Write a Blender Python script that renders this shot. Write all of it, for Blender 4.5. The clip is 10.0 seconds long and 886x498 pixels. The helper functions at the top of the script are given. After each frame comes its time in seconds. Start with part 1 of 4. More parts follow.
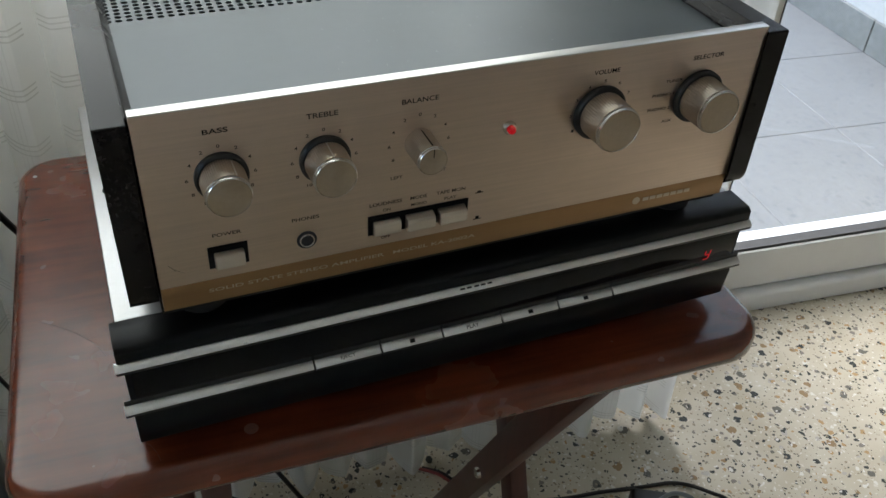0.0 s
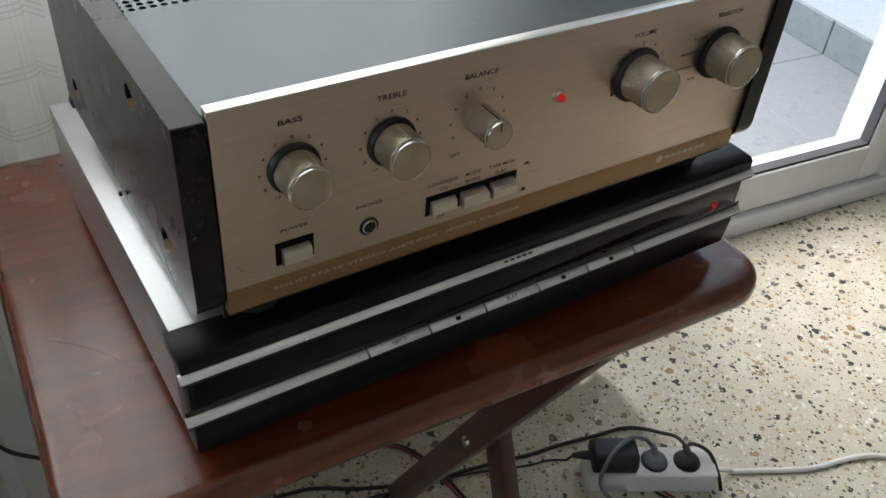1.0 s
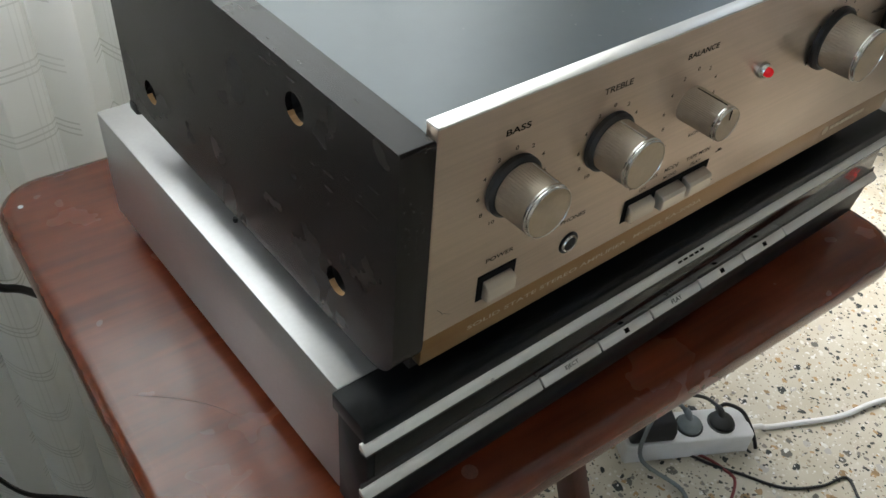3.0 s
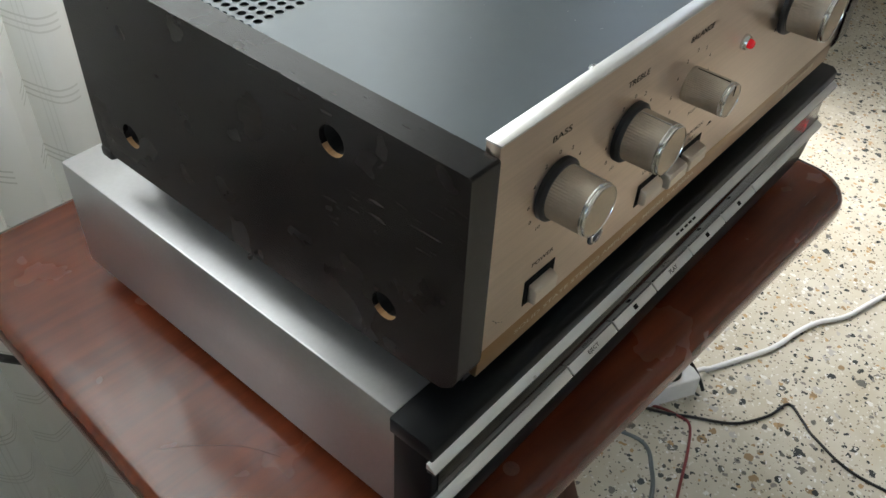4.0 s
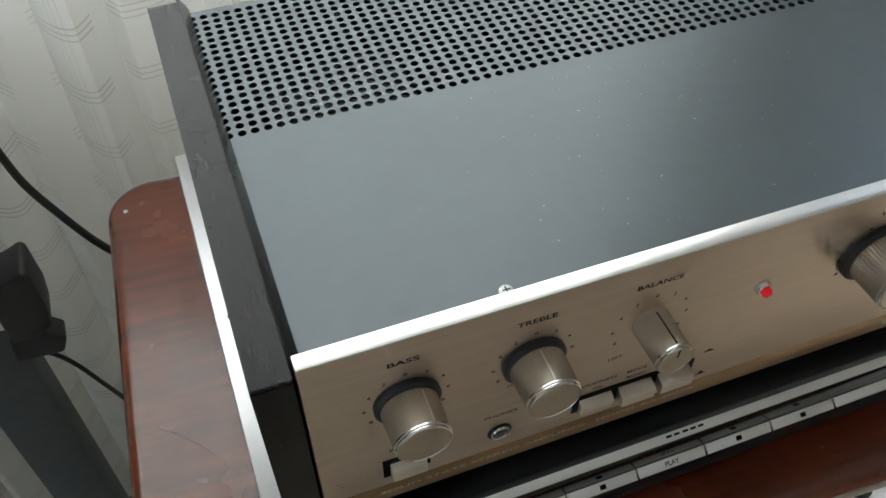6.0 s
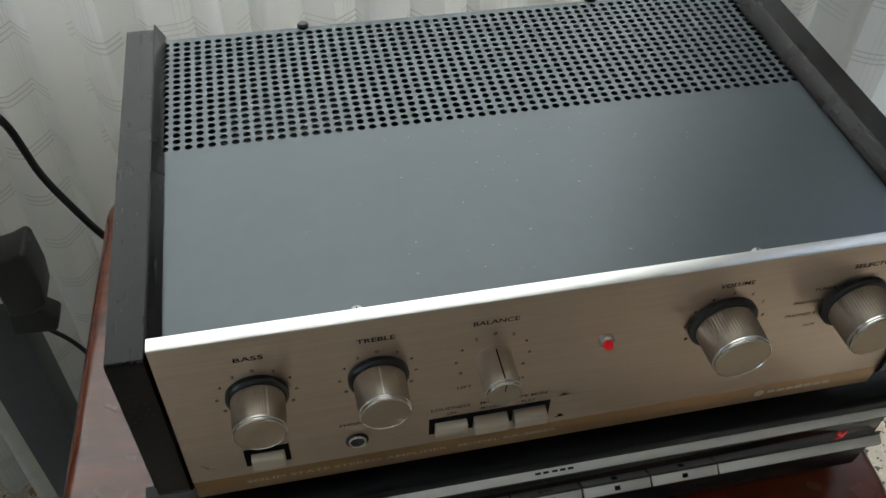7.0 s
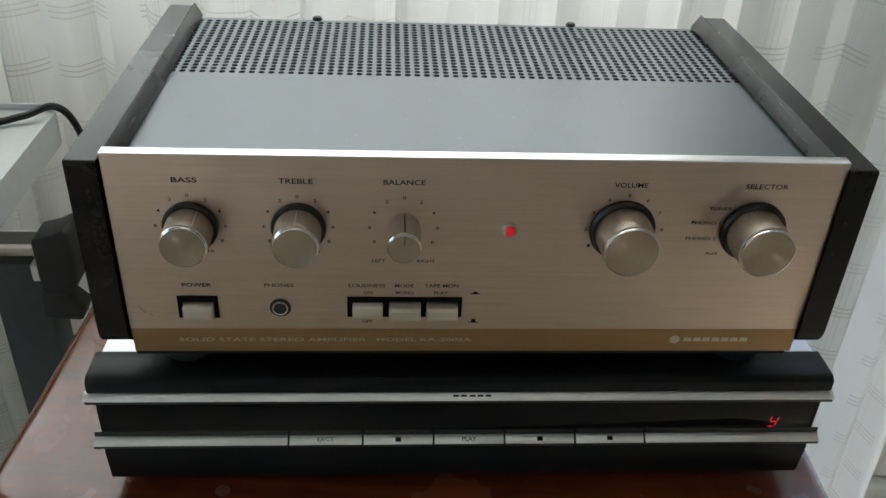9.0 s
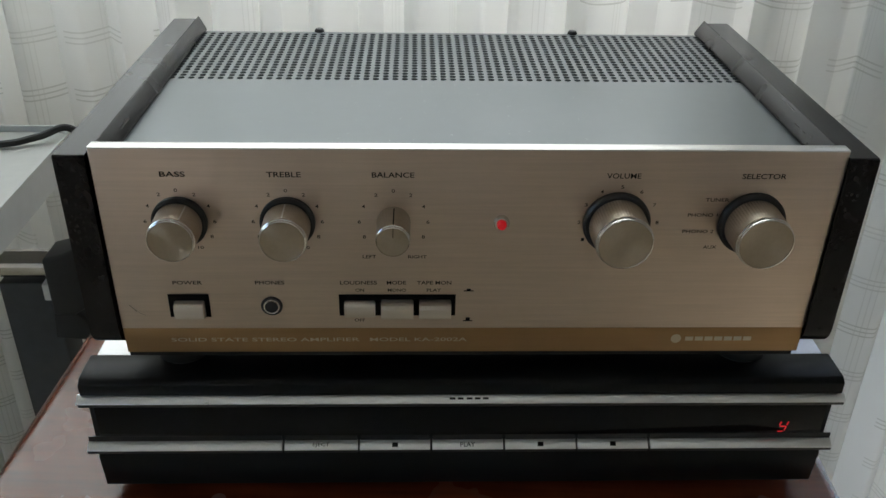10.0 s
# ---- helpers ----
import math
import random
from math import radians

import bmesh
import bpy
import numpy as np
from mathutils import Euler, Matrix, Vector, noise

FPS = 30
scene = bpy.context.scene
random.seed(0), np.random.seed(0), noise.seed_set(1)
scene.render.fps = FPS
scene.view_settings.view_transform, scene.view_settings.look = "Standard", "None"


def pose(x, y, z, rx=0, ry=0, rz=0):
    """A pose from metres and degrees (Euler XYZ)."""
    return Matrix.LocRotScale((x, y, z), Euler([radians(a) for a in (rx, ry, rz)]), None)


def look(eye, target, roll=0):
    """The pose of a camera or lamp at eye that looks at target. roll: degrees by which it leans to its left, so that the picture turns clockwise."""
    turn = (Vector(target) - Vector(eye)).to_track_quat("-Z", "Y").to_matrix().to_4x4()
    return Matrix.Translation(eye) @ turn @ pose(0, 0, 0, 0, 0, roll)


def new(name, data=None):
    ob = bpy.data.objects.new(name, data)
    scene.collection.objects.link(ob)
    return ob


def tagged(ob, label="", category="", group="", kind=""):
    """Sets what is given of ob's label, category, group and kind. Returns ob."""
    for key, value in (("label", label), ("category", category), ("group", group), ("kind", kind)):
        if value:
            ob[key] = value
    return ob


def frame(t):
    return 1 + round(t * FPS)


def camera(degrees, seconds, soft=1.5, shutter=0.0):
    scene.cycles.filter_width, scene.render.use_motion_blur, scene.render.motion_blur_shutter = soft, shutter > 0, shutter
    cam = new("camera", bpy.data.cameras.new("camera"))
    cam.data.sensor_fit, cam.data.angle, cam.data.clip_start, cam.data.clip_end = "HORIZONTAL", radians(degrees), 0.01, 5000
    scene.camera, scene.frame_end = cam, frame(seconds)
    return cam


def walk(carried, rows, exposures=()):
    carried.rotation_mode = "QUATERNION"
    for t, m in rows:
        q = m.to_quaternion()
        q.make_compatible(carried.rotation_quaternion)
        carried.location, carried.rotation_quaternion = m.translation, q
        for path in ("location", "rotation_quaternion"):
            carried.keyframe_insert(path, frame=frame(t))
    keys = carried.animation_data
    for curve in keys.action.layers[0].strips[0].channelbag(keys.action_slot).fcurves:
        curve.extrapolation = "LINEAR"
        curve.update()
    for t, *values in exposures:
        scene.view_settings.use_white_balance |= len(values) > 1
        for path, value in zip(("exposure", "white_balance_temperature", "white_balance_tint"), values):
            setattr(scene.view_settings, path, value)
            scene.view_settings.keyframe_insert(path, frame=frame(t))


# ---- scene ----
cam = camera(53.7, 10.0)
PATH = [
    (0, (-0.192, -0.372, 1.1), (0.464, 1.068, -0.122), 3.5),
    (0.5, (-0.242, -0.342, 1.101), (0.544, 1.005, -0.151), 4.4),
    (1, (-0.28, -0.318, 1.094), (0.613, 0.95, -0.168), 4.9),
    (1.5, (-0.313, -0.285, 1.086), (0.639, 0.929, -0.187), 4.9),
    (2, (-0.332, -0.267, 1.079), (0.63, 0.936, -0.197), 4.6),
    (2.5, (-0.33, -0.228, 1.068), (0.62, 0.968, -0.223), 4.8),
    (3, (-0.339, -0.179, 1.059), (0.658, 0.935, -0.27), 4.9),
    (3.2, (-0.36, -0.168, 1.062), (0.697, 0.891, -0.265), 4.8),
    (4.3, (-0.377, -0.127, 1.066), (0.775, 0.791, -0.286), 2.8),
    (4.5, (-0.369, -0.131, 1.064), (0.739, 0.833, -0.294), 2.1),
    (5, (-0.317, -0.144, 1.068), (0.587, 0.942, -0.347), 0.8),
    (5.5, (-0.24, -0.149, 1.114), (0.411, 1.041, -0.355), -0.0),
    (6, (-0.193, -0.167, 1.147), (0.269, 1.066, -0.359), 0.1),
    (6.2, (-0.169, -0.171, 1.156), (0.232, 1.067, -0.362), -0.1),
    (7.3, (-0.111, -0.262, 1.177), (0.188, 1.148, -0.21), 2.2),
    (7.5, (-0.108, -0.29, 1.168), (0.189, 1.159, -0.178), 2.7),
    (8, (-0.083, -0.324, 1.144), (0.175, 1.218, -0.103), 3.5),
    (8.5, (-0.051, -0.354, 1.101), (0.149, 1.275, -0.042), 3.6),
    (9, (-0.048, -0.373, 1.085), (0.083, 1.311, 0.014), 2.8),
    (9.5, (-0.046, -0.378, 1.059), (0.062, 1.334, 0.032), 2.3),
    (10, (-0.028, -0.381, 1.062), (0.034, 1.355, 0.072), 1.1),
]
EXPOSURE = 2.06
walk(cam, [(t, look(eye, target, roll)) for t, eye, target, roll in PATH], [(0.0, EXPOSURE - 0.3), (1.0, EXPOSURE - 0.15), (2.5, EXPOSURE + 0.15), (5.5, EXPOSURE + 0.25), (6.2, EXPOSURE), (7.5, EXPOSURE - 0.3), (8.0, EXPOSURE), (9.0, EXPOSURE), (10.0, EXPOSURE - 0.26)])

# ---- light ----
world = bpy.data.worlds.new("sky")
scene.world = world
world.use_nodes = True
wn = world.node_tree
sky = wn.nodes.new("ShaderNodeTexSky")
sky.sky_type, sky.sun_disc = "NISHITA", False
sky.sun_elevation, sky.sun_rotation = radians(50), radians(-13)
wn.links.new(sky.outputs["Color"], wn.nodes["Background"].inputs["Color"])
wn.nodes["Background"].inputs["Strength"].default_value = 0.20
sun = new("sun", bpy.data.lights.new("sun", "SUN"))
sun.data.energy, sun.data.angle, sun.data.color = 0.9, radians(50), (1.0, 0.985, 0.97)
sun.matrix_world = look((-0.5, 2.2, 2.7), (0, 0, 0))

# added area lamp at the window behind the curtain, boosting the sky's light
boost_lamp = new("window_boost_lamp", bpy.data.lights.new("window_boost_lamp", "AREA"))
boost_lamp.data.shape, boost_lamp.data.size, boost_lamp.data.size_y = "RECTANGLE", 1.52, 1.08
boost_lamp.data.energy, boost_lamp.data.color, boost_lamp.data.spread = 7.0, (0.92, 0.97, 1.0), radians(75)
boost_lamp.matrix_world = pose(0, 0.655, 0, 0, 0, -6.0) @ pose(-0.455, -0.02, 1.54, -90)


# ---- helpers of this scene ----
PLACE = {}


def thing(name, label, category, m=None, group="", kind=""):
    ob = new(name)
    ob.empty_display_size = 0.05
    ob.matrix_world = m if m is not None else Matrix.Identity(4)
    PLACE[ob] = ob.matrix_world.copy()
    return tagged(ob, label, category, group, kind)


def smooth(me, angle=35):
    me.polygons.foreach_set("use_smooth", [True] * len(me.polygons))
    me.set_sharp_from_angle(angle=radians(angle))


def mesh_of(name, bm, mats):
    me = bpy.data.meshes.new(name)
    bm.normal_update()
    bm.to_mesh(me)
    bm.free()
    for m in mats if isinstance(mats, (list, tuple)) else [mats]:
        me.materials.append(m)
    smooth(me)
    return me


def part(name, bm, mats, parent, label="", world_space=True):
    """One mesh under a thing or a part; bm is in world metres, or in the thing's own frame."""
    if world_space:
        bm.transform(PLACE[parent].inverted())
    ob = new(name, mesh_of(name, bm, mats))
    ob.parent = parent
    PLACE[ob] = PLACE[parent]
    return tagged(ob, label)


def solid(name, bm, mats, label, category, m=None, group="", kind=""):
    """A thing of one mesh."""
    ob = new(name, mesh_of(name, bm, mats))
    ob.matrix_world = m if m is not None else Matrix.Identity(4)
    PLACE[ob] = ob.matrix_world.copy()
    return tagged(ob, label, category, group, kind)


def soften(bm, w, seg=2, angle=40):
    edges = [e for e in bm.edges if len(e.link_faces) == 2 and e.calc_face_angle(0) > radians(angle)]
    if w > 0 and edges:
        bmesh.ops.bevel(bm, geom=edges, offset=w, segments=seg, affect="EDGES", profile=0.5, clamp_overlap=True)
    return bm


def box(x0, x1, y0, y1, z0, z1, w=0.0, seg=2, bm=None):
    b = bmesh.new()
    bmesh.ops.create_cube(b, size=1.0, matrix=Matrix.Translation(((x0 + x1) / 2, (y0 + y1) / 2, (z0 + z1) / 2)) @ Matrix.Diagonal((x1 - x0, y1 - y0, z1 - z0, 1)))
    soften(b, w, seg)
    return join(bm, b)


def join(bm, b):
    if bm is None:
        return b
    me = bpy.data.meshes.new("t")
    b.to_mesh(me)
    b.free()
    bm.from_mesh(me)
    bpy.data.meshes.remove(me)
    return bm


AXIS = {"x": lambda a, b, c: (c, a, b), "y": lambda a, b, c: (a, c, b), "z": lambda a, b, c: (a, b, c)}


def prism(outline, axis, lo, hi, w=0.0, seg=2, bm=None):
    """An outline of (a, b) pairs drawn out along an axis: x takes (y, z), y takes (x, z), z takes (x, y)."""
    b = bmesh.new()
    put = AXIS[axis]
    low = [b.verts.new(put(p, q, lo)) for p, q in outline]
    high = [b.verts.new(put(p, q, hi)) for p, q in outline]
    b.faces.new(low), b.faces.new(high)
    for i in range(len(outline)):
        j = (i + 1) % len(outline)
        b.faces.new((low[i], low[j], high[j], high[i]))
    bmesh.ops.recalc_face_normals(b, faces=b.faces)
    soften(b, w, seg)
    return join(bm, b)


def rounded(x0, x1, y0, y1, r, n=6):
    """A rectangle's outline with round corners; r is one radius or four, from the low corner round."""
    rs = r if isinstance(r, (list, tuple)) else [r] * 4
    out = []
    for k, (cx, cy) in enumerate(((x0, y0), (x1, y0), (x1, y1), (x0, y1))):
        rr = rs[k]
        sx, sy = (1 if cx == x0 else -1), (1 if cy == y0 else -1)
        if rr <= 0:
            out.append((cx, cy))
            continue
        for i in range(n + 1):
            a = radians(180 + 90 * k + 90 * i / n)
            out.append((cx + sx * rr + rr * math.cos(a), cy + sy * rr + rr * math.sin(a)))
    return out


def lathe(profile, centre, axis="y", n=48, flute=0.0, flute_from=0, flute_to=0, bm=None):
    """A turned form: (radius, along) pairs round an axis; flute roughens the rings between two profile points."""
    b = bmesh.new()
    rings = []
    cx, cy, cz = centre
    for k, (r, s) in enumerate(profile):
        ring = []
        for i in range(n):
            a = 2 * math.pi * i / n
            rr = r - (flute if flute and flute_from <= k <= flute_to and i % 2 else 0)
            p, q = rr * math.cos(a), rr * math.sin(a)
            v = {"y": (cx + p, cy + s, cz + q), "z": (cx + p, cy + q, cz + s), "x": (cx + s, cy + p, cz + q)}[axis]
            ring.append(b.verts.new(v))
        rings.append(ring)
    for u, v in zip(rings, rings[1:]):
        for i in range(n):
            j = (i + 1) % n
            b.faces.new((u[i], u[j], v[j], v[i]))
    b.faces.new(rings[0]), b.faces.new(rings[-1])
    bmesh.ops.recalc_face_normals(b, faces=b.faces)
    return join(bm, b)


def glide(points, steps=8):
    """A smooth line through points."""
    p = [Vector(q) for q in points]
    p = [p[0] * 2 - p[1], *p, p[-1] * 2 - p[-2]]
    out = []
    for a, b, c, d in zip(p, p[1:], p[2:], p[3:]):
        for i in range(steps):
            t = i / steps
            out.append(0.5 * (2 * b + (c - a) * t + (2 * a - 5 * b + 4 * c - d) * t * t + (3 * b - a - 3 * c + d) * t ** 3))
    return out + [p[-2]]


def tube(points, r, n=8, steps=8, bm=None):
    b = bmesh.new()
    line = glide(points, steps) if steps else [Vector(q) for q in points]
    side = None
    rings = []
    for i, q in enumerate(line):
        way = (line[min(i + 1, len(line) - 1)] - line[max(i - 1, 0)]).normalized()
        side = way.orthogonal() if side is None else side - way * side.dot(way)
        side.normalize()
        other = way.cross(side)
        rings.append([b.verts.new(q + r * (math.cos(2 * math.pi * k / n) * side + math.sin(2 * math.pi * k / n) * other)) for k in range(n)])
    for u, v in zip(rings, rings[1:]):
        for k in range(n):
            j = (k + 1) % n
            b.faces.new((u[k], u[j], v[j], v[k]))
    b.faces.new(rings[0]), b.faces.new(rings[-1])
    bmesh.ops.recalc_face_normals(b, faces=b.faces)
    return join(bm, b)


def lettering(text, cx, cz, height, width, y, bm=None, lift=0.00012, slope=0.0):
    """Raised letters that face -y, centred at (cx, cz), with the given cap height and width."""
    curve = bpy.data.curves.new("t", "FONT")
    curve.body, curve.size, curve.resolution_u, curve.offset = text, 1.0, 3, 0.011
    ob = new("t", curve)
    me = bpy.data.meshes.new_from_object(ob.evaluated_get(bpy.context.evaluated_depsgraph_get()))
    bpy.data.objects.remove(ob)
    bpy.data.curves.remove(curve)
    b = bmesh.new()
    b.from_mesh(me)
    bpy.data.meshes.remove(me)
    xs, ys = [v.co.x for v in b.verts], [v.co.y for v in b.verts]
    sx, sy = width / (max(xs) - min(xs)), height / (max(ys) - min(ys))
    mx, my = (max(xs) + min(xs)) / 2, (max(ys) + min(ys)) / 2
    for v in b.verts:
        px, pz = (v.co.x - mx) * sx, (v.co.y - my) * sy
        v.co = (cx + px + slope * pz, y - lift, cz + pz)
    return join(bm, b)


def ledge_lettering(text, cx, cy, cz, depth, width, tilt, bm=None):
    """Letters that lie on a sloping ledge and read from the front."""
    b = lettering(text, 0, 0, depth, width, 0.0, None, 0.0)
    b.transform(pose(cx, cy, cz, -90 + tilt))
    return join(bm, b)


# ---- materials ----
def material(name, base, rough=0.5, metal=0.0, var=0.12, scale=40.0, stain=0.1, bump=0.0, bump_scale=300.0, stretch=(1, 1, 1),
             rough_var=0.08, coat=0.0, coat_rough=0.1, spec=0.5, aniso=0.0, tangent="", emit=None):
    """A surface with grain at a fine and a coarse scale, in metres of the object's own space."""
    m = bpy.data.materials.new(name)
    m.use_nodes = True
    nt = m.node_tree
    bsdf = nt.nodes["Principled BSDF"]
    coord, mapping = nt.nodes.new("ShaderNodeTexCoord"), nt.nodes.new("ShaderNodeMapping")
    mapping.inputs["Scale"].default_value = stretch
    nt.links.new(coord.outputs["Object"], mapping.inputs["Vector"])

    def grain(s, detail=4.0, vector=mapping.outputs["Vector"]):
        n = nt.nodes.new("ShaderNodeTexNoise")
        n.inputs["Scale"].default_value, n.inputs["Detail"].default_value = s, detail
        nt.links.new(vector, n.inputs["Vector"])
        return n.outputs["Fac"]

    def span(value, lo, hi):
        r = nt.nodes.new("ShaderNodeMapRange")
        r.inputs["From Min"].default_value, r.inputs["From Max"].default_value = 0.25, 0.75
        r.inputs["To Min"].default_value, r.inputs["To Max"].default_value = lo, hi
        nt.links.new(value, r.inputs["Value"])
        return r.outputs["Result"]

    fine, coarse = grain(scale), grain(scale * 0.13, 3.0, coord.outputs["Object"])
    both = nt.nodes.new("ShaderNodeMath")
    both.operation = "MULTIPLY"
    nt.links.new(span(fine, 1 - var, 1 + var), both.inputs[0])
    nt.links.new(span(coarse, 1 - stain, 1 + stain), both.inputs[1])
    tone = nt.nodes.new("ShaderNodeVectorMath")
    tone.operation = "SCALE"
    tone.inputs[0].default_value = base[:3]
    nt.links.new(both.outputs[0], tone.inputs["Scale"])
    nt.links.new(tone.outputs["Vector"], bsdf.inputs["Base Color"])
    nt.links.new(span(coarse, max(0.02, rough - rough_var), rough + rough_var), bsdf.inputs["Roughness"])
    bsdf.inputs["Metallic"].default_value = metal
    bsdf.inputs["Specular IOR Level"].default_value = spec
    bsdf.inputs["Coat Weight"].default_value, bsdf.inputs["Coat Roughness"].default_value = coat, coat_rough
    if aniso:
        bsdf.inputs["Anisotropic"].default_value, bsdf.inputs["Anisotropic Rotation"].default_value = aniso, 0.25
        tan = nt.nodes.new("ShaderNodeTangent")
        if tangent:
            tan.direction_type, tan.axis = "RADIAL", tangent
        else:
            tan.direction_type = "UV_MAP"
        nt.links.new(tan.outputs["Tangent"], bsdf.inputs["Tangent"])
    if bump:
        bp = nt.nodes.new("ShaderNodeBump")
        bp.inputs["Strength"].default_value, bp.inputs["Distance"].default_value = 1.0, bump
        nt.links.new(grain(bump_scale), bp.inputs["Height"])
        nt.links.new(bp.outputs["Normal"], bsdf.inputs["Normal"])
    if emit:
        bsdf.inputs["Emission Color"].default_value = (*emit[:3], 1)
        bsdf.inputs["Emission Strength"].default_value = emit[3]
    return m


def open_pored(name, base, pore_glint, rough, spec):
    """Dark stained wood with short pores along y, their glint put into a paler colour."""
    m = material(name, base, rough, 0.0, 0.35, 300, 0.15, 0.00005, 420, (1, 0.07, 1), 0.03, spec=spec)
    nt = m.node_tree
    bsdf = nt.nodes["Principled BSDF"]
    coord, mapping = nt.nodes.new("ShaderNodeTexCoord"), nt.nodes.new("ShaderNodeMapping")
    mapping.inputs["Scale"].default_value = (1, 0.13, 1)
    nt.links.new(coord.outputs["Object"], mapping.inputs["Vector"])
    dash, patch = nt.nodes.new("ShaderNodeTexNoise"), nt.nodes.new("ShaderNodeTexNoise")
    dash.inputs["Scale"].default_value, dash.inputs["Detail"].default_value = 620, 1.0
    patch.inputs["Scale"].default_value, patch.inputs["Detail"].default_value = 40, 2.0
    nt.links.new(mapping.outputs["Vector"], dash.inputs["Vector"])
    nt.links.new(mapping.outputs["Vector"], patch.inputs["Vector"])
    masks = []
    for node, lo, hi in ((dash, 0.66, 0.74), (patch, 0.45, 0.65)):
        r = nt.nodes.new("ShaderNodeMapRange")
        r.inputs["From Min"].default_value, r.inputs["From Max"].default_value = lo, hi
        nt.links.new(node.outputs["Fac"], r.inputs["Value"])
        masks.append(r.outputs["Result"])
    both, mix = nt.nodes.new("ShaderNodeMath"), nt.nodes.new("ShaderNodeMix")
    both.operation, mix.data_type = "MULTIPLY", "RGBA"
    nt.links.new(masks[0], both.inputs[0])
    nt.links.new(masks[1], both.inputs[1])
    nt.links.new(both.outputs[0], mix.inputs["Factor"])
    nt.links.new(bsdf.inputs["Base Color"].links[0].from_socket, mix.inputs[6])
    mix.inputs[7].default_value = (*pore_glint, 1)
    nt.links.new(mix.outputs[2], bsdf.inputs["Base Color"])
    return m


BRUSHED = material("brushed_aluminium", (0.66, 0.53, 0.435), 0.31, 1.0, 0.06, 800, 0.015, 0.00001, 500, (0.03, 1, 1), 0.004, aniso=0.8)
BRIGHT = material("bright_aluminium", (0.72, 0.70, 0.68), 0.33, 1.0, 0.05, 300, 0.04, 0.00002, 500, (0.05, 1, 1), 0.03)
GOLD = material("gold_anodised_band", (0.36, 0.225, 0.115), 0.34, 1.0, 0.06, 260, 0.06, 0.0, 300, (0.05, 1, 1), 0.05, aniso=0.5)
SPUN = material("spun_aluminium", (0.52, 0.43, 0.33), 0.40, 1.0, 0.04, 400, 0.03, rough_var=0.02, aniso=0.92, tangent="Y")
KNOB = material("knurled_aluminium", (0.50, 0.43, 0.35), 0.44, 1.0, 0.06, 300, 0.05)
COVER = material("grey_enamelled_steel", (0.076, 0.091, 0.101), 0.30, 0.28, 0.03, 120, 0.05, 0.000012, 700, spec=0.6, rough_var=0.03)
WENGE = open_pored("dark_stained_wood", (0.0085, 0.0064, 0.0060), (0.050, 0.042, 0.039), 0.26, 0.25)
BARE = material("bare_wood", (0.42, 0.24, 0.11), 0.7, 0.0, 0.25, 200, 0.1)
INK = material("black_print", (0.006, 0.0055, 0.0055), 0.6, 0.0, 0.0, 50, 0.0, spec=0.1)
PALE_INK = material("pale_print", (0.58, 0.50, 0.37), 0.45, 0.3, 0.0, 50, 0.0)
BLACK = material("black_plastic", (0.010, 0.010, 0.011), 0.38, 0.0, 0.15, 200, 0.1, 0.00002, 1500)
GLOSS = material("black_gloss_acrylic", (0.003, 0.003, 0.004), 0.07, 0.0, 0.1, 60, 0.1, rough_var=0.03, spec=0.15)
SHEET = material("black_painted_steel", (0.004, 0.0045, 0.0055), 0.38, 0.0, 0.1, 200, 0.1, 0.00002, 1200, spec=0.18)
# near-black: shade inside the cover and screw wells put into the colour; also scratches
INSIDE = material("recess_shade_and_scratch", (0.004, 0.004, 0.004), 0.7, 0.0, 0.2, 80, 0.2)
SILVER = material("silver_painted_steel", (0.50, 0.495, 0.50), 0.31, 0.9, 0.03, 400, 0.03, rough_var=0.02)
STRIP = material("satin_aluminium_strip", (0.80, 0.80, 0.79), 0.34, 0.95, 0.06, 300, 0.06, 0.0, 300, (0.04, 1, 1))
KEYCAP = material("satin_aluminium_key", (0.68, 0.60, 0.51), 0.36, 0.85, 0.05, 300, 0.05, 0.00001, 500, (0.05, 1, 1))
CHROME = material("chrome", (0.68, 0.66, 0.63), 0.14, 1.0, 0.03, 60, 0.05)
RED = material("red_lamp_lens", (0.55, 0.01, 0.015), 0.2, 0.0, 0.05, 200, 0.0, emit=(1.0, 0.02, 0.03, 0.055))
SEGMENT = material("red_display_segment", (0.4, 0.01, 0.01), 0.4, 0.0, 0.0, 200, 0.0, emit=(1.0, 0.02, 0.03, 0.13))
TABLE = material("varnished_mahogany", (0.135, 0.029, 0.0105), 0.26, 0.0, 0.30, 160, 0.30, 0.00004, 140, (0.07, 1, 1), 0.03, spec=0.45, coat=0.5, coat_rough=0.10)
LEG = material("varnished_dark_leg", (0.075, 0.022, 0.013), 0.38, 0.0, 0.28, 120, 0.2, 0.0001, 90, (1, 1, 0.07), 0.06, coat=0.2, coat_rough=0.25)
PVC = material("white_pvc_frame", (0.80, 0.80, 0.78), 0.37, 0.0, 0.02, 30, 0.03)
GASKET = material("grey_rubber_gasket", (0.06, 0.06, 0.06), 0.6, 0.0, 0.1, 100, 0.1)
CEILING = material("white_ceiling_paint", (0.86, 0.86, 0.84), 0.8, 0.0, 0.02, 60, 0.03, 0.0003, 150)
PLASTER = material("cream_plaster", (0.68, 0.63, 0.57), 0.8, 0.0, 0.03, 60, 0.04, 0.0004, 150)
OUTER = material("white_outdoor_render", (0.52, 0.53, 0.52), 0.8, 0.0, 0.04, 60, 0.04, 0.001, 90)
SKIRT = material("grey_stone_skirting", (0.20, 0.21, 0.20), 0.5, 0.0, 0.12, 50, 0.08)
